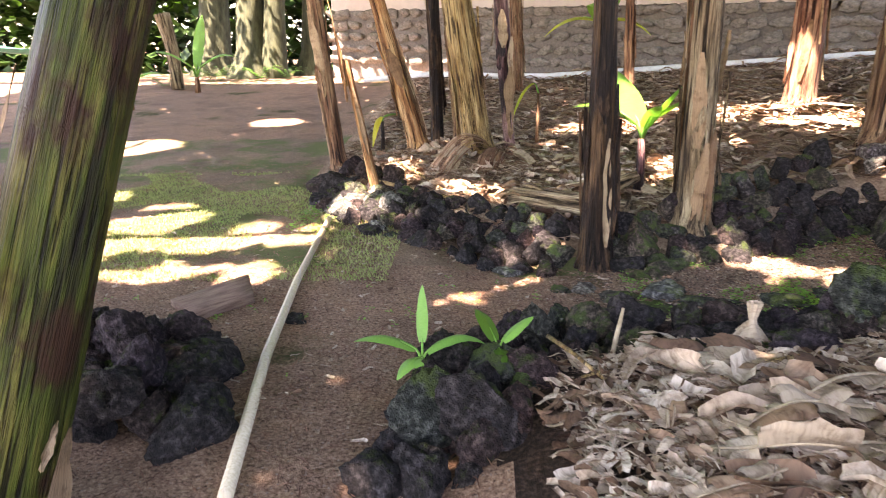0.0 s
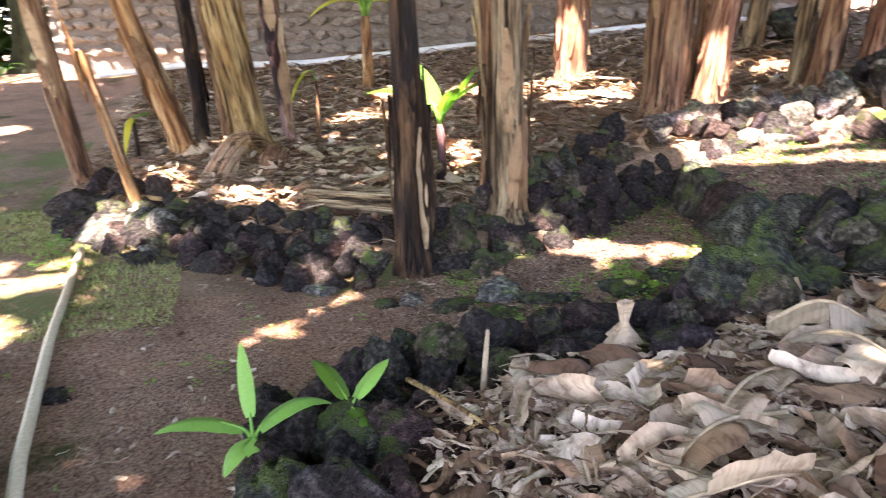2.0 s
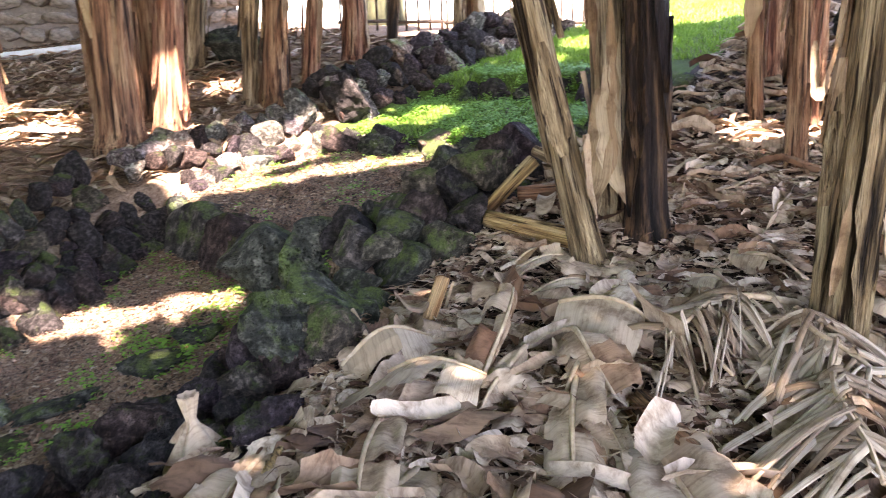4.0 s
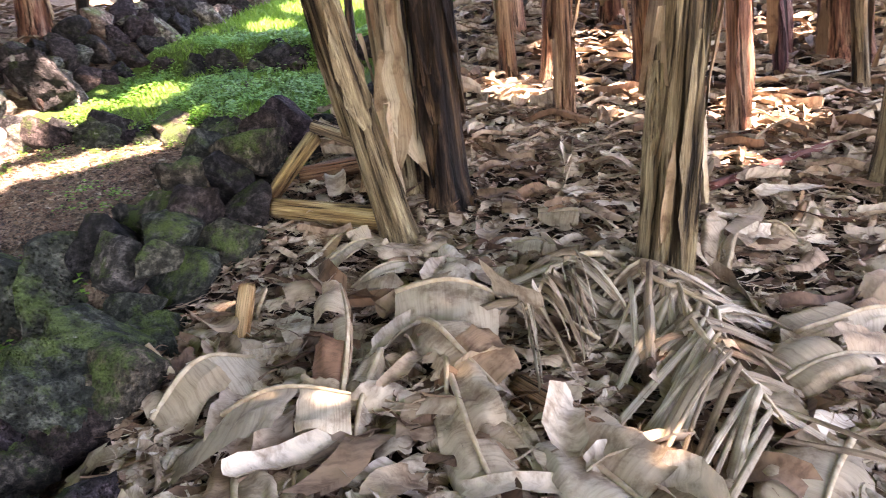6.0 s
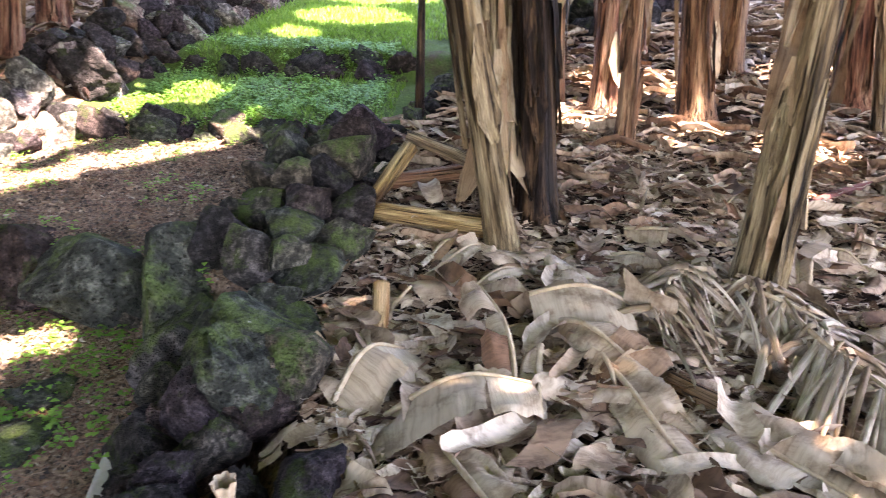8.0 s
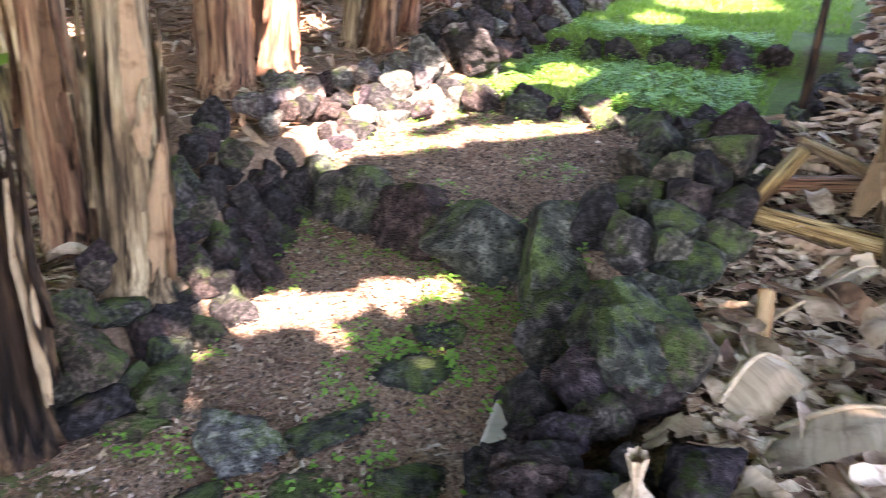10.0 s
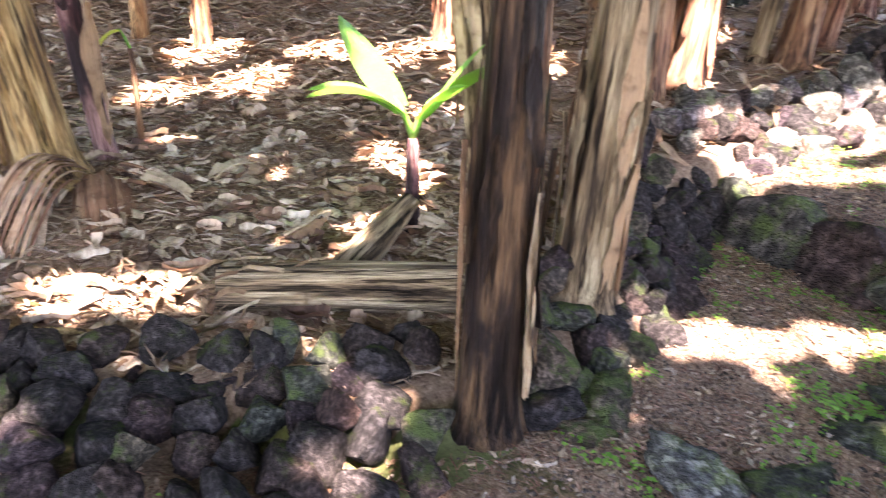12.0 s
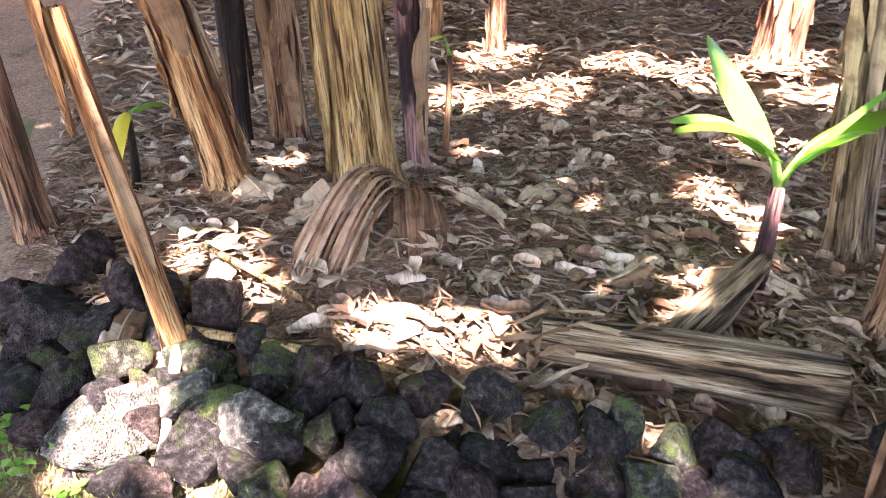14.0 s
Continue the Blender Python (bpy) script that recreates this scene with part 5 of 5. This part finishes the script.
fallen_sheath((0.30, 7.0, 0.42), (-0.22, 6.5, 0.14), 0.12, 0.20, 16, "arched reddish fibrous sheath fallen from a banana stem", 1)
fallen_sheath((0.40, 6.95, 0.36), (0.28, 6.45, 0.12), 0.13, 0.06, 15, "pinkish shredded sheath hanging down to the mulch", 2)
fallen_sheath((0.55, 7.1, 0.34), (0.85, 6.7, 0.15), 0.10, 0.05, 11, "grey-brown torn sheath at the foot of a stem", 3)
for k, (p, q, r) in enumerate([((-0.6, 6.35, 0.17), (0.15, 5.95, 0.09), 0.018), ((-0.62, 6.3, 0.13), (-0.72, 5.85, -0.12), 0.02), ((-0.5, 6.75, 0.3), (0.0, 6.2, 0.12), 0.014), ((1.2, 6.7, 0.12), (1.0, 6.35, 0.07), 0.015), ((1.7, 6.3, 0.2), (2.3, 6.4, 0.28), 0.02), ((0.9, 7.2, 0.2), (1.5, 7.4, 0.27), 0.012), ((3.6, 7.9, 0.72), (4.4, 7.5, 0.8), 0.03), ((0.87, 3.08, 0.0), (0.93, 3.2, 0.2), 0.012), ((0.6, 3.1, 0.1), (0.75, 2.6, 0.15), 0.01), ((2.2, 3.02, 0.1), (2.216, 3.136, 0.28), 0.013), ((1.25, 2.75, 0.12), (1.75, 2.95, 0.14), 0.012), ((2.0, 3.0, 0.1), (1.9, 2.5, 0.16), 0.012), ((3.66, 3.24, 0.30), (3.70, 3.35, 0.64), 0.014), ((2.62, 2.98, 0.14), (2.5, 2.86, 0.34), 0.008), ((1.55, 3.0, 0.07), (1.2, 2.7, 0.12), 0.01), ((2.75, 2.15, 0.27), (2.35, 1.8, 0.25), 0.01), ((1.0, 2.95, 0.06), (0.7, 2.75, 0.08), 0.009)]):
    st = part("dry_stalk", tube([p, Vector(p).lerp(Vector(q), 0.5) + Vector((0, 0, 0.01)), q], [r, r * 0.9, r * 0.6], 7).mesh("dry_stalk"), RIB if k % 2 else STEM["tan"])
    tagged(st, "pale dry leaf stalk lying on the mulch" if k < 7 else "dry leaf stalk sticking out of the litter", "stalk", "dry stalks")
# the pinched cone of dry leaf standing up against the wall
s = Sheet()
rows = []
for j in range(15):
    t = j / 14
    r = 0.014 + 0.13 * max(0, 1 - t / 0.66) ** 0.8 + 0.06 * max(0, t - 0.7)
    rows.append([(1.46 + r * math.cos(a) * (1 + 0.16 * math.sin(7 * a)) + 0.02 * t, 3.15 + 0.8 * r * math.sin(a) * (1 + 0.16 * math.sin(7 * a)) + 0.03 * t, 0.0 + 0.25 * t - 0.03 * (1 - t) * math.cos(2 * a)) for a in (2 * math.pi * k / 42 for k in range(43))])
s.grid(rows)
tagged(part("dry_leaf", s.mesh("dry_leaf"), DRY), "dry leaf pinched into an upright cone", "dry leaf", "fallen banana leaves")

# the long pale pole on the ground
pole = part("pole", tube([(-0.93, 5.85, -0.05), (-0.88, 4.6, -0.165), (-0.76, 3.5, -0.205), (-0.55, 2.3, -0.2)], [0.022, 0.025, 0.027, 0.028], 10).mesh("pole"), BAMBOO)
tagged(pole, "long pale wooden pole lying on the soil", "pole")
bm = bmesh.new()
bmesh.ops.create_cube(bm, size=1)
bmesh.ops.subdivide_edges(bm, edges=bm.edges, cuts=4, use_grid_fill=True)
for v in bm.verts:
    v.co = (v.co.x * 0.42 * (1 + 0.3 * v.co.y), v.co.y * 0.24, v.co.z * 0.05 + 0.012 * noise.noise(v.co * 5))
bk = part("bark_piece", bm, OLD_WOOD)
bk.matrix_world = pose(-1.25, 4.18, -0.16, 12, -8, 38)
tagged(bk, "weathered flat piece of old trunk on the grass", "bark")


# ---- small plants ----
def young_banana(x, y, stem_h, r, leaves, label, mats, z=None, style="brown"):
    z = ground_z(x, y, False) if z is None else z
    t = thing("young_banana_plant", pose(x, y, z), label, "young plant")
    if stem_h:
        part("pseudostem", tube([(0, 0, -0.03), (0.005, 0, stem_h * 0.5), (0.0, 0, stem_h)], [r * 1.25, r, r * 0.8], 12).mesh("pseudostem"), STEM[style], t)
    for k, (az, L, Wd, lift, droop, fold, stalk, mi) in enumerate(leaves):
        rows = blade_rows(L, Wd, lift, droop, fold, 12, 4, 0.01, random.Random(k))
        d = Vector((math.cos(radians(az)), math.sin(radians(az)), 0))
        foot = Vector((0, 0, stem_h))
        tip = foot + d * stalk * 0.45 + Vector((0, 0, stalk))
        turn = Matrix.Translation(tip) @ pose(0, 0, 0, 0, 0, az)
        s = Sheet()
        s.grid([[turn @ p for p in rw] for rw in rows])
        lf = part("leaf", s.mesh("leaf"), mats[mi], t)
        part("leaf_stalk", tube([foot, foot.lerp(tip, 0.5) + Vector((0, 0, 0.01)), tip, tip + (rows[3][4] - rows[0][4]).length * d * 0.8 + Vector((0, 0, rows[3][4].z))], [r * 0.5, r * 0.4, r * 0.3, r * 0.12], 7).mesh("leaf_stalk"), LEAF_NEW, lf)
    return t


G3 = [LEAF_NEW, LEAF, LEAF_YELLOW]
young_banana(1.57, 6.1, 0.46, 0.035, [(185, 0.60, 0.16, 0.75, 0.55, 0.3, 0.12, 1), (118, 0.36, 0.30, 1.25, 0.2, 0.12, 0.14, 0), (170, 0.50, 0.26, 0.9, 0.65, 0.25, 0.12, 0), (-25, 0.46, 0.20, 0.95, 0.6, 0.3, 0.16, 1), (-80, 0.30, 0.13, 1.3, 0.7, 0.3, 0.10, 0), (-40, 0.30, 0.13, 1.6, 0.5, 0.3, 0.10, 0)],
             "young banana plant with broad bright green leaves", G3, style="purple")
young_banana(1.9, 10.9, 0.95, 0.075, [(190, 0.8, 0.24, 0.3, 0.6, 0.3, 0.2, 2), (0, 0.7, 0.24, 0.3, 0.6, 0.3, 0.2, 2), (250, 0.7, 0.24, 0.8, 0.6, 0.3, 0.2, 0), (60, 0.8, 0.24, 1.1, 0.4, 0.3, 0.2, 0)], "young banana with yellowing leaves near the house", G3, style="orange")
young_banana(0.07, 2.97, 0.03, 0.015, [(175, 0.30, 0.09, 0.55, 0.5, 0.25, 0.06, 0), (95, 0.11, 0.05, 2.2, 0.2, 0.3, 0.08, 0), (15, 0.28, 0.09, 0.8, 0.75, 0.3, 0.05, 0), (-80, 0.16, 0.08, 0.4, 0.8, 0.3, 0.03, 0), (-130, 0.15, 0.07, 0.2, 0.6, 0.3, 0.03, 0)],
             "small green shoot with long bright leaves among stones", G3, z=-0.01)
young_banana(0.385, 3.0, 0.06, 0.012, [(120, 0.2, 0.07, 0.9, 0.5, 0.3, 0.05, 1), (30, 0.17, 0.07, 0.9, 0.4, 0.3, 0.05, 0), (-80, 0.16, 0.07, 0.3, 0.7, 0.3, 0.03, 1)], "small dark green shoot among stones and litter", G3, z=0.0)
young_banana(-5.6, 12.2, 0.3, 0.05, [(100, 0.8, 0.25, 1.2, 0.4, 0.3, 0.2, 0), (10, 0.6, 0.22, 0.7, 0.6, 0.3, 0.2, 0), (190, 0.6, 0.22, 0.7, 0.6, 0.3, 0.2, 0), (-60, 0.6, 0.22, 0.8, 0.6, 0.3, 0.2, 0)], "bright green broad-leaved plant at the forest edge", G3)
young_banana(-5.3, 14.4, 0.3, 0.05, [(100, 1.0, 0.22, 1.4, 0.4, 0.3, 0.2, 0), (10, 0.8, 0.22, 0.9, 0.7, 0.3, 0.2, 0), (190, 0.8, 0.2, 0.9, 0.6, 0.3, 0.2, 0)], "bright green broad-leaved plant beside a stump", G3)
young_banana(4.95, -0.15, 0.35, 0.04, [(200, 0.5, 0.16, 0.6, 0.7, 0.3, 0.1, 0), (120, 0.5, 0.16, 1.3, 0.5, 0.3, 0.1, 0), (30, 0.5, 0.16, 0.9, 0.5, 0.3, 0.1, 2)], "young banana with sunlit yellow-green leaves", G3)
young_banana(4.4, 3.0, 0.75, 0.025, [(110, 0.5, 0.18, 0.4, 0.7, 0.3, 0.1, 1), (-60, 0.45, 0.2, 0.4, 0.5, 0.3, 0.1, 1), (200, 0.4, 0.16, 0.5, 0.6, 0.3, 0.1, 1)], "slim young banana with dark green leaves beside the wall", G3, style="dark")
young_banana(0.85, 7.75, 0.55, 0.018, [(150, 0.3, 0.08, 0.1, 1.6, 0.5, 0.1, 2)], "thin shoot with one hanging yellow leaf", G3, style="brown")
young_banana(-0.75, 7.75, 0.35, 0.02, [(250, 0.22, 0.07, 0.0, 1.4, 0.5, 0.05, 2), (20, 0.2, 0.07, 0.6, 0.6, 0.5, 0.05, 1)], "thin shoot with a withered yellow leaf", G3, style="dark")


def weeds(label, count, area, size, mat, seed, keep=None, clump=0.0):
    rng = random.Random(seed)
    s, made = Sheet(), 0
    while made < count:
        x, y = rng.uniform(area[0], area[1]), rng.uniform(area[2], area[3])
        if keep and not keep(x, y, rng):
            continue
        if noise.noise((x * 2.3, y * 2.3, seed)) < clump:
            continue
        z = ground_z(x, y)
        for _ in range(rng.randint(4, 9)):
            a, L = rng.uniform(0, 6.28), rng.uniform(*size)
            up = rng.uniform(0.2, 1.4) * L
            px, py = x + rng.uniform(-1, 1) * L, y + rng.uniform(-1, 1) * L
            c, n = math.cos(a), math.sin(a)
            s.grid([[(px, py, z + up), (px, py, z + up)], [(px + 0.5 * L * c - 0.35 * L * n, py + 0.5 * L * n + 0.35 * L * c, z + up * 1.15), (px + 0.5 * L * c + 0.35 * L * n, py + 0.5 * L * n - 0.35 * L * c, z + up * 1.1)], [(px + L * c, py + L * n, z + up * 0.9), (px + L * c, py + L * n, z + up * 0.9)]])
        made += 1
    ob = part("weeds", s.mesh("weeds"), mat)
    return tagged(ob, label, "weeds", kind="stuff")


def grass(label, count, area, height, seed, keep=None, clump=-1.0, mat=GRASS):
    rng = random.Random(seed)
    s, made, tries = Sheet(), 0, 0
    while made < count and tries < count * 6:
        tries += 1
        x, y = rng.uniform(area[0], area[1]), rng.uniform(area[2], area[3])
        if (keep and not keep(x, y, rng)) or noise.noise((x * 1.3, y * 1.3, seed)) < clump:
            continue
        z, a, h = ground_z(x, y) - 0.005, rng.uniform(0, 6.28), rng.uniform(*height)
        w, lean = 0.004 + 0.05 * h, rng.uniform(0.2, 1.0) * h
        c, n = math.cos(a), math.sin(a)
        s.tri((x - n * w, y + c * w, z), (x + n * w, y - c * w, z), (x + lean * c, y + lean * n, z + h))
        made += 1
    ob = part("grass", s.mesh("grass"), mat)
    return tagged(ob, label, "grass", kind="stuff")


weeds("small green weeds growing in the soil path", 260, (1.2, 3.2, 3.6, 5.4), (0.012, 0.03), WEED, 1, in_path, 0.0)
weeds("clover-like green weeds beside the mossy stones", 110, (1.9, 2.75, 3.65, 4.35), (0.014, 0.036), WEED, 11, in_path, -0.1)
weeds("low green weeds on the terraced path", 220, (3.2, 4.6, 3.6, 5.4), (0.012, 0.03), WEED, 2, in_path, 0.05)
weeds("bright green weeds covering the grass terrace", 1500, (4.5, 6.2, 3.3, 5.4), (0.015, 0.04), WEED, 3, in_path, -0.2)
weeds("tiny green weeds on the bare soil", 150, (-2.6, 1.0, 3.0, 6.5), (0.008, 0.025), WEED, 4, lambda x, y, r: y < along(EDGE_N, x) - 0.4, 0.1)
weeds("small ferny weeds at the foot of the stones", 30, (-1.2, -0.8, 5.6, 6.3), (0.02, 0.05), WEED, 5)
weeds("small seedling with round pale leaves in the path", 10, (1.98, 2.1, 5.0, 5.12), (0.015, 0.03), WEED, 6)
weeds("ferny weed growing out of a stone step", 16, (2.78, 2.92, 4.25, 4.4), (0.02, 0.035), WEED, 7)
grass("short grass on the thin lawn", 38000, (-4.5, -0.3, 4.6, 9.0), (0.012, 0.035), 1, lambda x, y, r: y < along(EDGE_N, x) - 0.3, -0.12, DRY_GRASS)
grass("short grass on the terrace of the path", 14000, (4.5, 8.5, 3.2, 5.3), (0.02, 0.05), 2, in_path)
grass("sunlit lawn beyond the terraces", 16000, (6.5, 14.0, 1.0, 9.0), (0.03, 0.07), 3, lambda x, y, r: y < along(EDGE_N, x) and y > 2.8)


def gravel(label, count, area, size, mat, seed, keep):
    """Small angular stones, each a squashed eight-sided lump bedded in the soil."""
    rng = random.Random(seed)
    s, made = Sheet(), 0
    while made < count:
        x, y = rng.uniform(area[0], area[1]), rng.uniform(area[2], area[3])
        if not keep(x, y, rng):
            continue
        r, z, a = rng.uniform(*size) * rng.uniform(0.5, 1.0), ground_z(x, y), rng.uniform(0, 6.28)
        ring = [(x + r * rng.uniform(0.6, 1.2) * math.cos(a + q * 1.57), y + r * rng.uniform(0.6, 1.2) * math.sin(a + q * 1.57), z + r * rng.uniform(-0.1, 0.35)) for q in range(4)]
        o = len(s.v)
        s.v += ring + [(x, y, z + r * rng.uniform(0.5, 0.95))]
        for q in range(4):
            s.f.append((o + q, o + (q + 1) % 4, o + 4))
            s.uv += [0, 0, 1, 0, 0.5, 1]
        made += 1
    return tagged(part("gravel", s.mesh("gravel"), mat, smooth=False), label, "gravel", kind="stuff")


gravel("dark gravel and crumbs of lava on the soil path", 9000, (0.9, 3.1, 3.4, 5.4), (0.004, 0.016), CINDER, 1, in_path)
gravel("grey lava gravel on the upper terrace of the path", 11000, (3.0, 4.6, 3.4, 5.5), (0.005, 0.02), CINDER, 2, in_path)


# ---- boards, house and background ----
def board(x, y, az, L, Wd, mat, label, tilt=(6, 4), up=0.04):
    bm = bmesh.new()
    bmesh.ops.create_cube(bm, size=1)
    for v in bm.verts:
        v.co = (v.co.x * L * (1 + 0.12 * v.co.y), v.co.y * Wd, v.co.z * 0.012)
    bmesh.ops.bevel(bm, geom=bm.edges[:], offset=0.003, segments=1)
    ob = part("board", bm, mat, smooth=False)
    ob.matrix_world = pose(x, y, ground_z(x, y, False) + up, tilt[0], tilt[1], az)
    return tagged(ob, label, "board", "discarded boards")


board(3.58, 7.3, 25, 0.42, 0.36, CARD, "pale flat board lying on the mulch")
board(3.35, 7.6, -15, 0.40, 0.30, CARD_TAN, "tan flat board lying under a pale one", (3, -3), 0.02)
board(3.95, 7.75, 12, 0.55, 0.22, CARD, "narrow pale board on the mulch", (2, 3), 0.05)
board(3.55, 8.1, -30, 0.45, 0.35, CARD_TAN, "tan board lying in the sun", (4, 2), 0.03)

# house: plaster wall over a stone foundation, running obliquely behind the bananas
HA, HB = Vector((-3.2, 17.2)), Vector((9.5, 11.2))
along_h = (HB - HA).normalized()
yaw = math.degrees(math.atan2(along_h.y, along_h.x))
LEN = (HB - HA).length
house = thing("house", pose(HA.x, HA.y, 1.0, 0, 0, yaw), "pink plastered house on a rough stone foundation", "house")
bm = bmesh.new()
bmesh.ops.create_cube(bm, size=1)
for v in bm.verts:
    v.co = (LEN * (v.co.x + 0.5), 0.15 + 0.25 * v.co.y, 1.07 + 2.3 * (v.co.z + 0.5))
part("wall", bm, PLASTER, house, smooth=False)
bm = bmesh.new()
bmesh.ops.create_cube(bm, size=1)
for v in bm.verts:
    v.co = (LEN * (v.co.x + 0.5), 0.14 + 0.26 * v.co.y, -0.6 + 1.66 * (v.co.z + 0.5))
part("foundation", bm, MORTAR, house, smooth=False)
rng = random.Random(11)
stones = [with_mat(rock_mesh(120 + k, 3, 0.75, 0.2), HOUSE_STONE) for k in range(5)]
for row in range(5):
    u = rng.uniform(0, 0.3)
    while u < LEN:
        r = rng.uniform(0.14, 0.26)
        ob = new("stone", rng.choice(stones))
        ob.parent = house
        ob.matrix_basis = pose(u, -0.02, 0.02 + 0.24 * row, rng.uniform(-15, 15), rng.uniform(-15, 15), rng.uniform(-10, 10)) @ Matrix.Diagonal((r, 0.09, 0.14, 1))
        u += r * 1.75
bm = bmesh.new()
bmesh.ops.create_cube(bm, size=1)
for v in bm.verts:
    v.co = (LEN * (v.co.x + 0.5), -0.3 + 3.0 * v.co.y, 3.3 + 0.12 * v.co.z)
part("roof", bm, DARK_WOOD, house, smooth=False)
pts = [HA + along_h * s + Vector((-along_h.y, along_h.x)) * -0.9 for s in np.arange(1.5, LEN, 0.8)]
pipe = part("pipe", tube([(p.x, p.y, ground_z(p.x, p.y, False) + 0.06) for p in pts], [0.055] * len(pts), 10).mesh("pipe"), PVC)
tagged(pipe, "long grey-white pipe lying along the foot of the house", "pipe")

# forest edge beyond the lawn: trunks, ferns, hammock and dark foliage
for k, (x, y, r, h) in enumerate([(-5.2, 17.5, 0.35, 6), (-3.9, 18.2, 0.28, 6), (-6.6, 19.0, 0.4, 6), (-9.0, 18.0, 0.3, 6), (-8.0, 14.5, 0.25, 6)]):
    rr = random.Random(k)
    z0 = ground_z(x, y, False)
    t = thing("tree", pose(x, y, z0), "tall forest tree with a flared mossy trunk", "tree", "forest trees")
    part("trunk", tube([(0, 0, -0.2), (0, 0, 0.15), (0.03, 0, 0.6), (0.1, 0, 2.5), (0.2, 0.1, h)], [r * 2.0, r * 1.45, r, r * 0.85, r * 0.5], 16).mesh("trunk"), BARK, t)
    for b in range(5):
        a, zb = rr.uniform(0, 6.28), rr.uniform(3.2, 5.5)
        part("limb", tube([(0.12, 0.05, zb), (0.8 * math.cos(a), 0.8 * math.sin(a), zb + 0.6), (1.9 * math.cos(a), 1.9 * math.sin(a), zb + 1.1)], [r * 0.35, r * 0.22, r * 0.08], 8).mesh("limb"), BARK, t)
    s = Sheet()
    for _ in range(1500):
        a, d, zz = rr.uniform(0, 6.28), 2.6 * rr.random() ** 0.6, rr.uniform(3.4, 7.5)
        p = Vector((d * math.cos(a), d * math.sin(a), zz))
        e = Vector((rr.gauss(0, 1), rr.gauss(0, 1), rr.gauss(0, 0.6))).normalized() * rr.uniform(0.10, 0.2)
        f = e.cross(Vector((0, 0, 1))).normalized() * e.length * 0.4
        s.grid([[p, p], [p + e * 0.5 + f, p + e * 0.5 - f], [p + e, p + e]])
    part("crown", s.mesh("crown"), HEDGE, t, "dense dark green leaves")
rr = random.Random(77)
s = Sheet()
for _ in range(15000):
    u = rr.random()
    x = -22 + 21 * u
    y = 21.0 + 1.5 * rr.random() - 3.0 * max(0, 0.3 - u)
    p = Vector((x, y, ground_z(x, y, False) + 4.2 * rr.random()))
    e = Vector((rr.gauss(0, 1), rr.gauss(0, 1), rr.gauss(0, 0.7))).normalized() * rr.uniform(0.25, 0.5)
    f = e.cross(Vector((0, 0, 1))).normalized() * e.length * 0.45
    s.grid([[p, p], [p + e * 0.5 + f, p + e * 0.5 - f], [p + e, p + e]])
tagged(part("undergrowth", s.mesh("undergrowth"), HEDGE), "dark green forest undergrowth", "undergrowth", kind="stuff")
for k, (x, y, sc) in enumerate([(-4.7, 16.6, 1.0), (-4.2, 16.9, 0.8), (-5.8, 16.6, 1.1), (-6.4, 15.4, 1.0), (-5.4, 15.6, 0.9), (-7.2, 14.6, 1.0)]):
    rr = random.Random(k)
    t = thing("fern", pose(x, y, ground_z(x, y, False)), "green fern at the foot of a forest tree", "fern", "ferns")
    for fr in range(9):
        a = rr.uniform(0, 6.28)
        s = Sheet()
        L = sc * rr.uniform(0.5, 0.8)
        for q in range(14):
            tt = q / 13
            o = Vector((math.cos(a) * L * tt, math.sin(a) * L * tt, L * (1.2 * tt - 0.9 * tt * tt)))
            for side in (-1, 1):
                d = Vector((-math.sin(a) * side, math.cos(a) * side, -0.15)) * 0.16 * sc * (1 - 0.85 * tt) + Vector((math.cos(a), math.sin(a), 0)) * 0.03
                w2 = Vector((math.cos(a), math.sin(a), 0)) * 0.022 * sc
                s.tri(o - w2, o + w2, o + d)
        part("frond", s.mesh("frond"), FERN, t)
stump = log([(-5.9, 14.9, 0.45), (-5.95, 14.9, 1.2), (-6.1, 14.9, 1.9)], [0.13, 0.12, 0.16], "pale dry banana trunk hung with withered leaves", STEM["grey"], 9, "dead_trunk")
s = Sheet()
s.grid([[(-12 + 4.5 * i / 12, 15.5 + 0.5 * j / 4 + 1.0 * i / 12, 1.75 - 0.55 * math.sin(math.pi * i / 12) - 0.12 * math.sin(math.pi * j / 4)) for i in range(13)] for j in range(5)])
tagged(part("hammock", s.mesh("hammock"), TARP), "dark teal cloth hammock slung between trees", "hammock")
# garden fence and bench rail far up the slope
for k in range(7):
    x, y = 8.3 + 0.45 * k, 7.6 - 0.55 * k
    z0 = ground_z(x, y, False)
    t = thing("fence_panel", pose(x, y, z0, 0, 0, -50), "dark openwork garden fence panel on the upper lawn", "fence", "fence panels")
    for zz in (0.12, 0.55):
        part("rail", tube([(-0.36, 0, zz), (0.36, 0, zz)], [0.022, 0.022], 6).mesh("rail"), DARK_WOOD, t)
    for i in range(5):
        part("slat", tube([(-0.32 + 0.16 * i, 0, 0), (-0.32 + 0.16 * i, 0, 0.6)], [0.016, 0.016], 6).mesh("slat"), DARK_WOOD, t)
